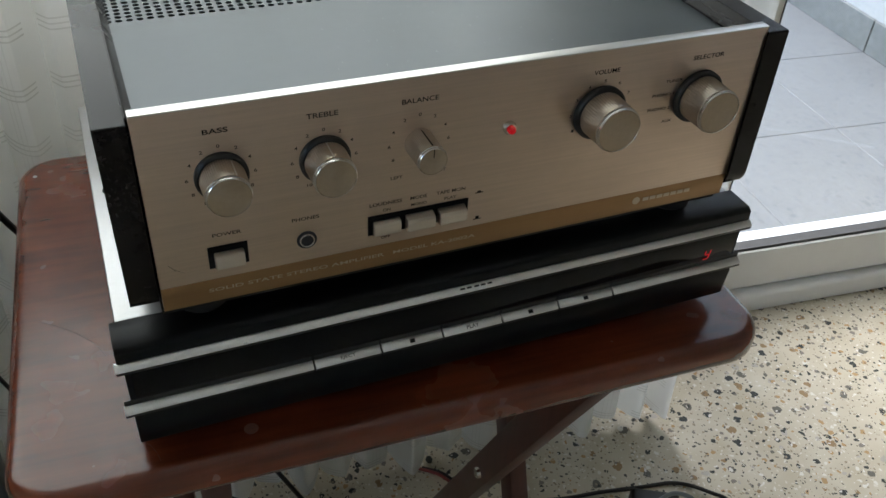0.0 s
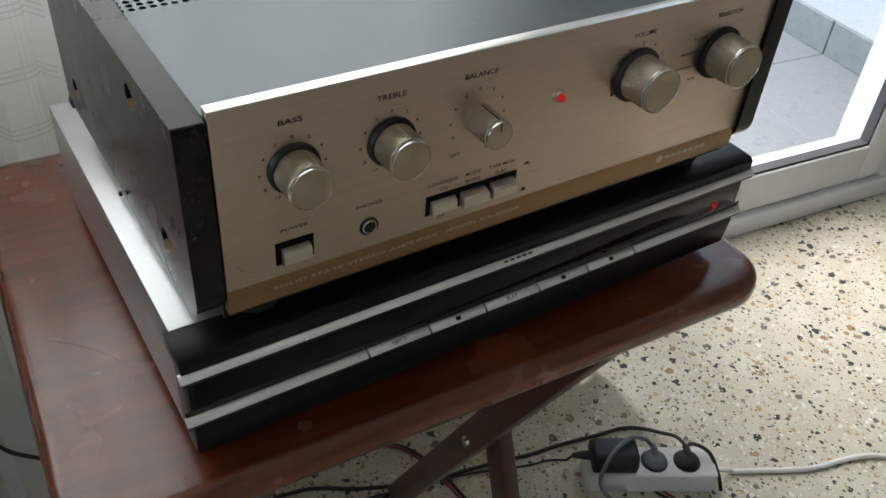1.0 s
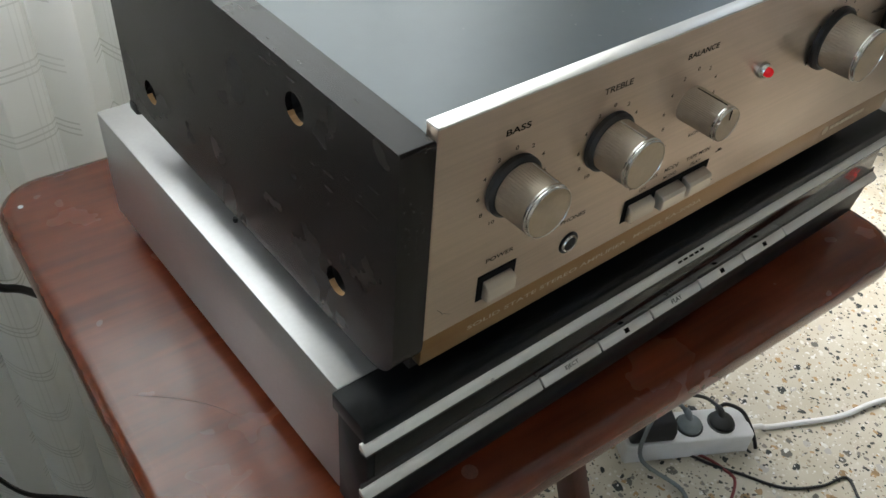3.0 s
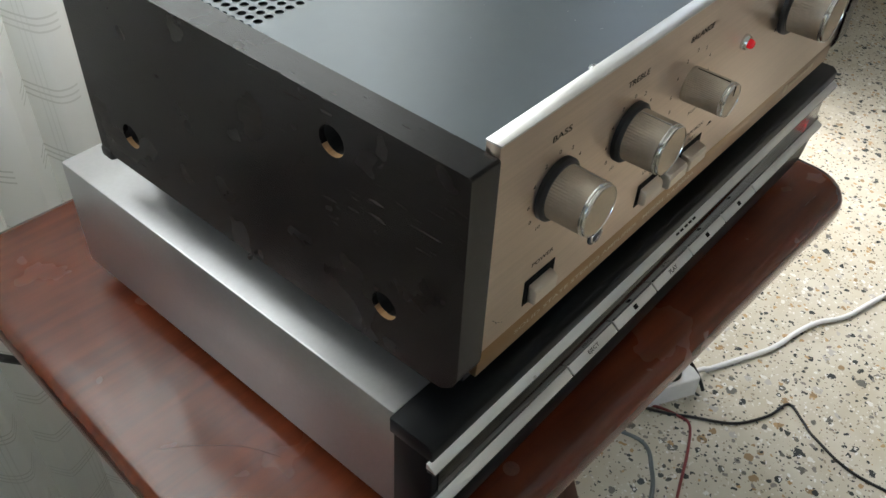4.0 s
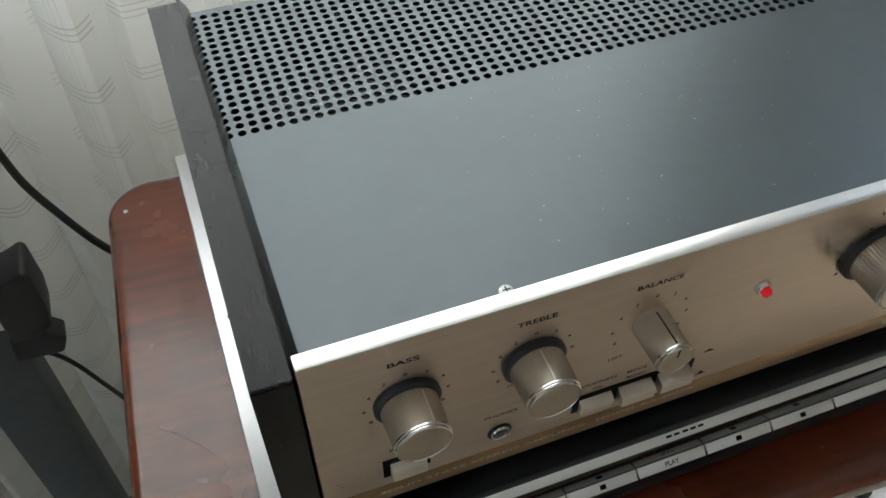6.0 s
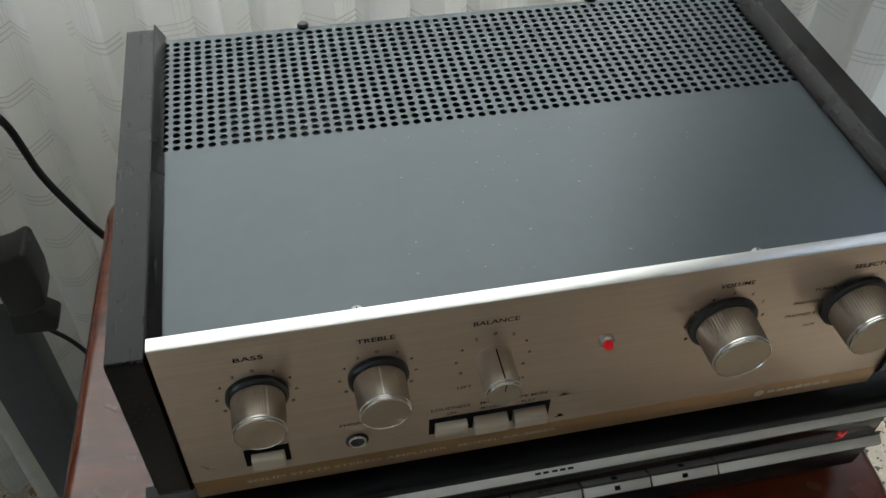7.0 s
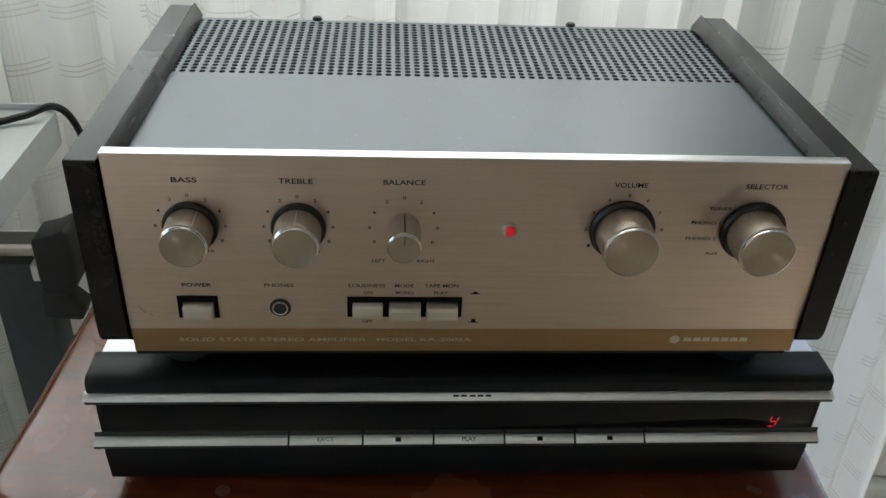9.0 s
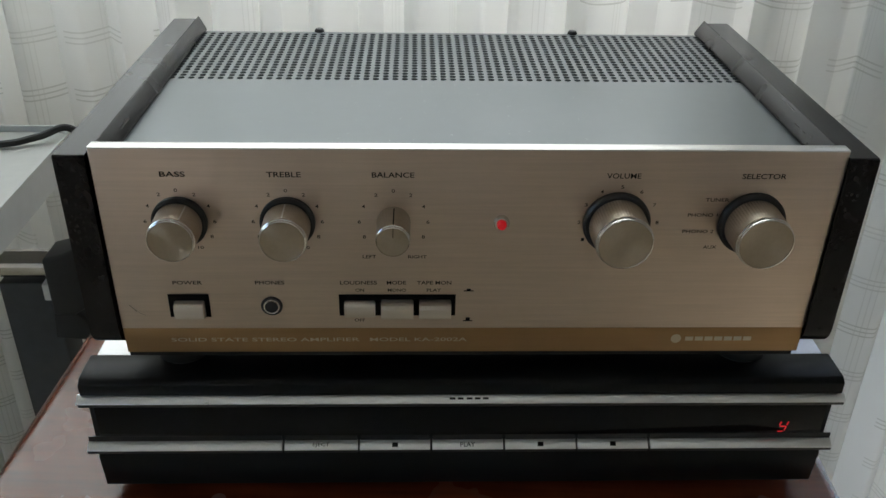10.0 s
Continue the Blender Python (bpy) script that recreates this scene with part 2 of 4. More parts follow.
TILE = material("pale_terrace_tile", (0.20, 0.205, 0.205), 0.45, 0.0, 0.05, 40, 0.05, 0.0002, 120)
GROUT = material("grey_grout", (0.26, 0.26, 0.25), 0.85, 0.0, 0.1, 90, 0.1)
STAND = material("dark_green_grey_paint", (0.055, 0.062, 0.064), 0.42, 0.0, 0.12, 90, 0.12, 0.00004, 500)
TRAY = material("light_grey_paint", (0.58, 0.585, 0.57), 0.4, 0.0, 0.04, 90, 0.06, 0.00004, 500)
RUBBER = material("black_rubber", (0.014, 0.014, 0.014), 0.5, 0.0, 0.15, 120, 0.1)
GREY_CORD = material("grey_cable_sheath", (0.16, 0.18, 0.18), 0.45, 0.0, 0.08, 120, 0.08)
WHITE_CORD = material("white_cable_sheath", (0.72, 0.71, 0.68), 0.42, 0.0, 0.04, 120, 0.06)
RED_CORD = material("dark_red_cable_sheath", (0.22, 0.035, 0.035), 0.42, 0.0, 0.1, 120, 0.08)
WHITE_PLASTIC = material("white_plastic", (0.74, 0.73, 0.70), 0.35, 0.0, 0.03, 90, 0.04)
SMUDGE = material("worn_varnish", (0.16, 0.06, 0.04), 0.5, 0.0, 0.3, 900, 0.3)
SCREW = material("dull_steel_screw", (0.38, 0.38, 0.37), 0.32, 1.0, 0.1, 400, 0.1)
CHIP = material("bare_chip", (0.30, 0.31, 0.31), 0.5, 0.0, 0.3, 900, 0.1)
DARK_HOLE = material("dark_socket_well", (0.05, 0.055, 0.05), 0.5, 0.0, 0.05, 90, 0.05)


def terrazzo():
    """Cream cement with stone chips of several sizes and colours, ground smooth."""
    m = bpy.data.materials.new("terrazzo")
    m.use_nodes = True
    nt = m.node_tree
    bsdf = nt.nodes["Principled BSDF"]
    coord = nt.nodes.new("ShaderNodeTexCoord")
    warp = nt.nodes.new("ShaderNodeTexNoise")
    warp.inputs["Scale"].default_value = 90
    nt.links.new(coord.outputs["Object"], warp.inputs["Vector"])
    bent = nt.nodes.new("ShaderNodeVectorMath")
    bent.operation = "MULTIPLY_ADD"
    bent.inputs[1].default_value = (0.012, 0.012, 0.0)
    nt.links.new(warp.outputs["Color"], bent.inputs[0])
    nt.links.new(coord.outputs["Object"], bent.inputs[2])
    ground = nt.nodes.new("ShaderNodeTexNoise")
    ground.inputs["Scale"].default_value, ground.inputs["Detail"].default_value = 14, 6
    nt.links.new(coord.outputs["Object"], ground.inputs["Vector"])
    ramp = nt.nodes.new("ShaderNodeValToRGB")
    ramp.color_ramp.elements[0].position, ramp.color_ramp.elements[1].position = 0.3, 0.7
    ramp.color_ramp.elements[0].color, ramp.color_ramp.elements[1].color = (0.50, 0.445, 0.33, 1), (0.60, 0.555, 0.45, 1)
    nt.links.new(ground.outputs["Fac"], ramp.inputs["Fac"])
    colour = ramp.outputs["Color"]
    chips = ((46, 0.36, 0.42, ((0.0, (0.035, 0.04, 0.038)), (0.35, (0.14, 0.13, 0.11)), (0.6, (0.30, 0.20, 0.10)), (0.8, (0.45, 0.42, 0.37)))),
             (85, 0.38, 0.48, ((0.0, (0.04, 0.045, 0.04)), (0.3, (0.22, 0.20, 0.17)), (0.55, (0.42, 0.27, 0.13)), (0.8, (0.70, 0.68, 0.62)))),
             (170, 0.38, 0.58, ((0.0, (0.06, 0.06, 0.055)), (0.3, (0.30, 0.25, 0.18)), (0.6, (0.66, 0.62, 0.54)), (0.85, (0.72, 0.70, 0.66)))))
    for scale, size, share, tones in chips:
        cell = nt.nodes.new("ShaderNodeTexVoronoi")
        cell.voronoi_dimensions = "2D"
        cell.inputs["Scale"].default_value = scale
        nt.links.new(bent.outputs["Vector"], cell.inputs["Vector"])
        split = nt.nodes.new("ShaderNodeSeparateColor")
        nt.links.new(cell.outputs["Color"], split.inputs["Color"])
        reach = nt.nodes.new("ShaderNodeMath")
        reach.operation = "MULTIPLY"
        reach.inputs[1].default_value = size
        nt.links.new(split.outputs["Green"], reach.inputs[0])
        inside = nt.nodes.new("ShaderNodeMath")
        inside.operation = "LESS_THAN"
        nt.links.new(cell.outputs["Distance"], inside.inputs[0])
        nt.links.new(reach.outputs[0], inside.inputs[1])
        chosen = nt.nodes.new("ShaderNodeMath")
        chosen.operation = "LESS_THAN"
        chosen.inputs[1].default_value = share
        nt.links.new(split.outputs["Red"], chosen.inputs[0])
        both = nt.nodes.new("ShaderNodeMath")
        both.operation = "MULTIPLY"
        nt.links.new(inside.outputs[0], both.inputs[0])
        nt.links.new(chosen.outputs[0], both.inputs[1])
        tone = nt.nodes.new("ShaderNodeValToRGB")
        tone.color_ramp.interpolation = "CONSTANT"
        while len(tone.color_ramp.elements) < len(tones):
            tone.color_ramp.elements.new(0.5)
        for e, (at, c) in zip(tone.color_ramp.elements, tones):
            e.position, e.color = at, (*c, 1)
        nt.links.new(split.outputs["Blue"], tone.inputs["Fac"])
        mix = nt.nodes.new("ShaderNodeMix")
        mix.data_type = "RGBA"
        nt.links.new(both.outputs[0], mix.inputs["Factor"])
        nt.links.new(colour, mix.inputs[6])
        nt.links.new(tone.outputs["Color"], mix.inputs[7])
        colour = mix.outputs[2]
    nt.links.new(colour, bsdf.inputs["Base Color"])
    bsdf.inputs["Roughness"].default_value, bsdf.inputs["Specular IOR Level"].default_value = 0.46, 0.35
    return m


def cloth():
    """Cream curtain cloth that lets light through, with woven triple lines across and along."""
    m = bpy.data.materials.new("cream_curtain_cloth")
    m.use_nodes = True
    nt = m.node_tree
    nt.nodes.remove(nt.nodes["Principled BSDF"])
    out = nt.nodes["Material Output"]
    uv = nt.nodes.new("ShaderNodeUVMap")
    split = nt.nodes.new("ShaderNodeSeparateXYZ")
    nt.links.new(uv.outputs["UV"], split.inputs["Vector"])

    def calc(op, a, b=None, c=None):
        n = nt.nodes.new("ShaderNodeMath")
        n.operation = op
        for k, v in enumerate((a, b, c)):
            if v is None:
                continue
            if isinstance(v, (int, float)):
                n.inputs[k].default_value = v
            else:
                nt.links.new(v, n.inputs[k])
        return n.outputs[0]

    def lines(value, period, width, offsets):
        """1 on thin lines at the offsets of each period."""
        at = calc("MULTIPLY", calc("FRACT", calc("DIVIDE", value, period)), period)
        total = 0.0
        for o in offsets:
            near = calc("LESS_THAN", calc("ABSOLUTE", calc("SUBTRACT", at, o)), width / 2)
            total = calc("MAXIMUM", near, total)
        return total

    across = lines(split.outputs["Y"], 0.060, 0.0016, (0.020, 0.0255, 0.031))
    band = calc("LESS_THAN", calc("FRACT", calc("DIVIDE", split.outputs["X"], 0.131)), 0.72)
    along = lines(split.outputs["X"], 0.131, 0.0012, (0.050, 0.056, 0.062))
    weave = calc("MAXIMUM", calc("MULTIPLY", across, band), calc("MULTIPLY", along, 0.45))
    fade = nt.nodes.new("ShaderNodeTexNoise")
    fade.inputs["Scale"].default_value = 9
    nt.links.new(uv.outputs["UV"], fade.inputs["Vector"])
    weave = calc("MULTIPLY", weave, calc("MULTIPLY_ADD", fade.outputs["Fac"], 1.3, -0.1))
    tone = nt.nodes.new("ShaderNodeMix")
    tone.data_type = "RGBA"
    nt.links.new(weave, tone.inputs["Factor"])
    tone.inputs[6].default_value, tone.inputs[7].default_value = (0.81, 0.82, 0.785, 1), (0.53, 0.535, 0.49, 1)
    grain = nt.nodes.new("ShaderNodeTexNoise")
    grain.inputs["Scale"].default_value = 1500
    nt.links.new(uv.outputs["UV"], grain.inputs["Vector"])
    height = calc("MULTIPLY_ADD", weave, 3.0, grain.outputs["Fac"])
    bp = nt.nodes.new("ShaderNodeBump")
    bp.inputs["Distance"].default_value = 0.0002
    nt.links.new(height, bp.inputs["Height"])
    front, back, mix = nt.nodes.new("ShaderNodeBsdfDiffuse"), nt.nodes.new("ShaderNodeBsdfTranslucent"), nt.nodes.new("ShaderNodeMixShader")
    for sh in (front, back):
        nt.links.new(tone.outputs[2], sh.inputs["Color"])
        nt.links.new(bp.outputs["Normal"], sh.inputs["Normal"])
    mix.inputs["Fac"].default_value = 0.5
    nt.links.new(front.outputs[0], mix.inputs[1])
    nt.links.new(back.outputs[0], mix.inputs[2])
    nt.links.new(mix.outputs[0], out.inputs["Surface"])
    return m


def pane_glass():
    m = bpy.data.materials.new("clear_glass")
    m.use_nodes = True
    b = m.node_tree.nodes["Principled BSDF"]
    b.inputs["Base Color"].default_value = (0.98, 1.0, 0.99, 1)
    b.inputs["Roughness"].default_value, b.inputs["Transmission Weight"].default_value, b.inputs["IOR"].default_value = 0.0, 1.0, 1.45
    return m


TERRAZZO, CLOTH, GLASS = terrazzo(), cloth(), pane_glass()

# ---- the room, in the frame of the window wall: u along it, v outwards ----
WALL = pose(0, 0.655, 0, 0, 0, -6.0)
U0, U1, V0, TOP = -2.4, 2.6, -4.0, 2.55      # the room's inner faces
OPEN0, OPEN1, HEAD = 0.40, 1.56, 2.12         # the opening of the balcony door
WIN0, WIN1, WINB = -1.25, 0.34, 0.90          # the window behind the curtain


def setting(name, bm, mats, label, category):
    return solid(name, bm, mats, label, category, WALL, kind="structure")


setting("floor", box(U0 - 0.2, U1 + 0.2, V0 - 0.2, 0.2, -0.15, 0.0), TERRAZZO, "polished cream terrazzo floor with dark and ochre chips", "floor")
north = box(U0 - 0.2, WIN0, 0.0, 0.2, 0, TOP)
box(WIN1, OPEN0, 0.0, 0.2, 0, HEAD, bm=north)
box(WIN0, WIN1, 0.0, 0.2, 0, WINB, bm=north)
box(OPEN1, U1 + 0.2, 0.0, 0.2, 0, TOP, bm=north)
box(WIN0, OPEN1, 0.0, 0.2, HEAD, TOP, bm=north)
setting("wall_north", north, PLASTER, "cream plastered wall with the balcony door opening", "wall")
setting("wall_south", box(U0 - 0.2, U1 + 0.2, V0 - 0.2, V0, 0, TOP), PLASTER, "plain cream plastered room wall", "wall")
W0, W1, WB, WT = -3.6, -1.9, 0.65, 2.3       # the opening of the unseen side window, added for light
west = box(U0 - 0.2, U0, V0, W0, 0, TOP)
box(U0 - 0.2, U0, W1, 0.0, 0, TOP, bm=west)
box(U0 - 0.2, U0, W0, W1, 0, WB, bm=west)
box(U0 - 0.2, U0, W0, W1, WT, TOP, bm=west)
setting("wall_west", west, PLASTER, "cream plastered room wall with an opening for the added side window", "wall")
# unseen window, added so that more light comes in from the left
added_win = thing("added_window", "unseen white pvc side window with a clear glass pane, added to light the room", "window", WALL, kind="structure")
for v0, v1, z0, z1 in ((W0, W0 + 0.07, WB, WT), (W1 - 0.07, W1, WB, WT), (W0 + 0.07, W1 - 0.07, WB, WB + 0.07), (W0 + 0.07, W1 - 0.07, WT - 0.07, WT)):
    part("window_frame", box(U0 - 0.12, U0 - 0.05, v0 + 0.001, v1 - 0.001, z0 + 0.001, z1 - 0.001, 0.003), PVC, added_win, world_space=False)
side_pane = part("pane", box(U0 - 0.09, U0 - 0.086, W0 + 0.071, W1 - 0.071, WB + 0.071, WT - 0.071), GLASS, added_win, "clear glass", world_space=False)
side_pane.visible_shadow = False
setting("wall_east", box(U1, U1 + 0.2, V0, 0.0, 0, TOP), PLASTER, "plain cream plastered room wall", "wall")
setting("ceiling", box(U0 - 0.2, U1 + 0.2, V0 - 0.2, 0.2, TOP, TOP + 0.15), CEILING, "plain white ceiling", "ceiling")


def sash(root, a, b, z0, z1, rail):
    """A glazed door leaf between a and b along the wall."""
    w = 0.066
    for x0, x1, n in ((a, a + w, "stile"), (b - w, b, "stile")):
        part(n, box(x0, x1, 0.006, 0.07, z0, z1, 0.004), PVC, root, world_space=False)
    part("bottom_rail", box(a + w, b - w, 0.006, 0.07, z0, z0 + rail, 0.004), PVC, root, world_space=False)
    part("top_rail", box(a + w, b - w, 0.006, 0.07, z1 - w, z1, 0.004), PVC, root, world_space=False)
    g = [(a + w, z0 + rail), (b - w, z1 - w)]
    bead = bmesh.new()
    for x0, x1, y0, y1 in ((g[0][0], g[0][0] + 0.006, g[0][1], g[1][1]), (g[1][0] - 0.006, g[1][0], g[0][1], g[1][1]),
                           (g[0][0] + 0.006, g[1][0] - 0.006, g[0][1], g[0][1] + 0.006), (g[0][0] + 0.006, g[1][0] - 0.006, g[1][1] - 0.006, g[1][1])):
        box(x0, x1, 0.012, 0.034, y0, y1, bm=bead)
    part("glazing_gasket", bead, GASKET, root, "grey rubber gasket", world_space=False)
    pane = part("pane", box(g[0][0] + 0.001, g[1][0] - 0.001, 0.034, 0.038, g[0][1] + 0.001, g[1][1] - 0.001), GLASS, root, "clear glass", world_space=False)
    pane.visible_shadow = False


door = thing("door_1", "white pvc balcony door leaf with a clear glass pane, closed", "door", WALL, kind="structure")
sash(door, 0.712, 1.478, 0.048, 2.05, 0.088)
door_b = thing("door_2", "narrow white pvc balcony door leaf behind the curtain", "door", WALL, kind="structure")
sash(door_b, 0.464, 0.708, 0.048, 2.05, 0.088)
win = thing("window_1", "white pvc window leaves behind the drawn curtain", "window", WALL, kind="structure")
for a, b in ((WIN0 + 0.004, -0.457), (-0.453, WIN1 - 0.004)):
    sash(win, a, b, WINB + 0.004, HEAD - 0.004, 0.066)
frame_bm = box(OPEN0 + 0.001, 0.460, -0.006, 0.09, 0.046, 2.056, 0.004)
box(1.482, OPEN1 - 0.001, -0.006, 0.09, 0.046, 2.056, 0.004, bm=frame_bm)
box(OPEN0 + 0.001, OPEN1 - 0.001, -0.006, 0.09, 2.056, HEAD - 0.001, 0.004, bm=frame_bm)
setting("door_frame", frame_bm, PVC, "white pvc outer frame of the balcony doors", "door frame")
sill = prism([(-0.012, 0.001), (0.11, 0.001), (0.11, 0.03), (0.072, 0.044), (-0.006, 0.044), (-0.012, 0.038)], "x", OPEN0 + 0.001, OPEN1 - 0.001, 0.003)
setting("threshold", sill, PVC, "white pvc threshold under the balcony doors", "threshold")

# outdoors
setting("ground", box(-250, 250, -250, 250, -0.40, -0.35), SKIRT, "wide grey ground outside the house", "ground")
setting("terrace_bed", box(-2.5, 1.95, 0.2, 4.2, -0.2, -0.028), GROUT, "grey grouted bed of the terrace", "terrace")
setting("terrace_wall", box(1.95, 2.15, 0.2, 4.4, -0.2, 2.9), OUTER, "white rendered terrace side wall", "wall")
setting("terrace_parapet", box(-2.5, 1.95, 4.2, 4.4, -0.2, 1.0), OUTER, "white rendered terrace parapet", "wall")

# ---- curtain ----
def curtain():
    bm = bmesh.new()
    uvl = bm.loops.layers.uv.new("UVMap")
    a, b, rows = -1.45, 0.590, 26
    n = 900
    rng = random.Random(4)
    phase = [rng.uniform(0, 6.28) for _ in range(6)]

    def fold(u, z):
        """Rounded lobes towards the room with narrow valleys between them, uneven in width."""
        t = u / 0.052 + 0.34 * math.sin(3.1 * u + phase[0]) + 0.16 * math.sin(11.7 * u + phase[1]) + 0.10 * math.sin(0.9 * z + phase[2] + 5 * u)
        k = math.floor(t)
        h = 0.55 + 0.45 * math.sin(2.4 * k + phase[3])
        lobe = abs(math.sin(math.pi * (t - k))) ** 0.75
        fine = 0.0045 * abs(math.sin(math.pi * u / 0.036 + phase[4] + 2.5 * math.sin(4 * u) + 0.5 * math.sin(z)))
        return -(0.010 + 0.024 * h) * lobe + fine

    cols, arc = [], []
    last, s = None, 0.0
    for i in range(n + 1):
        u = a + (b - a) * i / n
        col = []
        for j in range(rows + 1):
            z = 0.018 + (2.25 - 0.018) * j / rows
            low = 1 - z / 2.25
            spread = 0.75 + 0.45 * low + 0.4 * low ** 3
            v = -0.172 - 0.016 * low ** 3 + spread * fold(u, z)
            col.append(bm.verts.new((u, v, z)))
        if last is not None:
            s += math.hypot(u - last[0], col[0].co.y - last[1])
        last = (u, col[0].co.y)
        cols.append(col)
        arc.append(s)
    for i in range(n):
        for j in range(rows):
            f = bm.faces.new((cols[i][j], cols[i + 1][j], cols[i + 1][j + 1], cols[i][j + 1]))
            for loop, (p, q) in zip(f.loops, ((i, j), (i + 1, j), (i + 1, j + 1), (i, j + 1))):
                loop[uvl].uv = (arc[p], cols[p][q].co.z)
    return solid("curtain", bm, CLOTH, "cream woven curtain hanging in soft folds, with triple lines", "curtain", WALL)


curtain()
rod = tube([(-1.6, -0.195, 2.27), (0.72, -0.195, 2.27)], 0.011, 12, 0)
solid("curtain_rod", rod, CHROME, "thin metal curtain rod above the balcony door", "curtain rod", WALL)

# ---- folding table ----
TT = 0.672                                   # the table's top
TX0, TX1, TY0, TY1 = -0.281, 0.2415, -0.027, 0.360
table = thing("folding_table", "varnished red-brown wooden folding table with crossed legs", "table", pose(-0.023, 0.16, 0))
part("tabletop", prism(rounded(TX0, TX1, TY0, TY1, 0.034, 8), "z", TT - 0.026, TT, 0.010, 5), TABLE, table, "worn varnished wood with fine scratches")


def bar(p, q, wide, thick, across=(1, 0, 0), w=0.003):
    """A bar from p to q, of the given width across its plane and thickness along 'across'."""
    p, q = Vector(p), Vector(q)
    way, side = (q - p).normalized(), Vector(across)
    other = way.cross(side).normalized()
    bm = bmesh.new()
    m = Matrix((side, other, way)).transposed().to_4x4()
    m.translation = (p + q) / 2
    bmesh.ops.create_cube(bm, size=1.0, matrix=m @ Matrix.Diagonal((thick, wide, (q - p).length, 1)))
    return soften(bm, w, 2)


part("scratch", tube([(-0.262, 0.135, TT), (-0.245, 0.122, TT), (-0.228, 0.104, TT), (-0.218, 0.085, TT)], 0.00010, 6), LEG, table, "long curved scratch")
part("scratch", tube([(-0.205, 0.010, TT), (-0.196, -0.002, TT), (-0.192, -0.014, TT)], 0.00010, 6), LEG, table, "long curved scratch")
part("smudge", lathe([(0.0045, 0.0), (0.0040, 0.00004), (0.0, 0.00004)], (-0.137, -0.0045, TT), "z", 24), SMUDGE, table, "faint pale worn spot")
part("screw_plug", lathe([(0.0018, 0.0), (0.0018, 0.0003), (0.0010, 0.0004)], (-0.266, 0.327, TT), "z", 12), TRAY, table, "pale plug near the corner")
for x_out, x_in in ((0.118, 0.148), (-0.164, -0.194)):
    part("leg", bar((x_out, 0.330, 0.010), (x_out, 0.004, TT - 0.028), 0.034, 0.020), LEG, table)
    part("leg", bar((x_in, 0.028, 0.010), (x_in, 0.300, TT - 0.028), 0.034, 0.020), LEG, table)
    mid = (x_out + x_in) / 2
    part("pivot_bolt", lathe([(0.0055, -0.029), (0.0065, -0.027), (0.0065, 0.027), (0.0055, 0.029)], (mid, 0.164, 0.329), "x", 16), CHROME, table, "steel bolt")
    part("top_rail", box(min(x_out, x_in) - 0.013, max(x_out, x_in) + 0.013, 0.0, 0.32, TT - 0.044, TT - 0.0265, 0.002), LEG, table)
part("stretcher", tube([(-0.186, 0.075, 0.122), (0.140, 0.075, 0.122)], 0.009, 12, 0), LEG, table)
table.matrix_world = pose(-0.023, 0.16, 0, 0, 0, -3.0)

# ---- disc player ----
player = thing("disc_player", "flat silver and black compact disc player on the table", "disc player", pose(0, 0.16, TT))
part("case", box(-0.2095, 0.2095, 0.0285, 0.288, 0.685, 0.760, 0.0014), SILVER, player, "silver-painted steel case")
front = [(0.0285, 0.6825), (0.006, 0.6825), (0.0036, 0.706), (0.0054, 0.709), (0.0054, 0.7505), (0.0285, 0.7505)]
part("front_frame", prism(front, "x", -0.2098, 0.2098, 0.0008), SHEET, player, "black moulded front")
hood = [(0.0285, 0.7506), (0.0036, 0.7506), (0.0036, 0.758), (0.0070, 0.7605), (0.0285, 0.7605)]
part("hood", prism(hood, "x", -0.2125, 0.2125, 0.0008), SHEET, player, "black overhanging top edge")
part("display_window", box(-0.2065, 0.2065, 0.0042, 0.0052, 0.721, 0.7465, 0.0003), GLOSS, player, "black glossy acrylic window")


def ledge(x0, x1, z):
    return prism([(0.0056, z + 0.0025), (0.0046, z + 0.0025), (0.0003, z - 0.0007), (0.0003, z - 0.0012), (0.0056, z - 0.0012)], "x", x0, x1, 0.0002)


def lip(x0, x1, z):
    return prism([(0.0056, z - 0.0013), (0.0008, z - 0.0013), (0.0008, z - 0.0034), (0.0056, z - 0.0046)], "x", x0, x1, 0.0002)


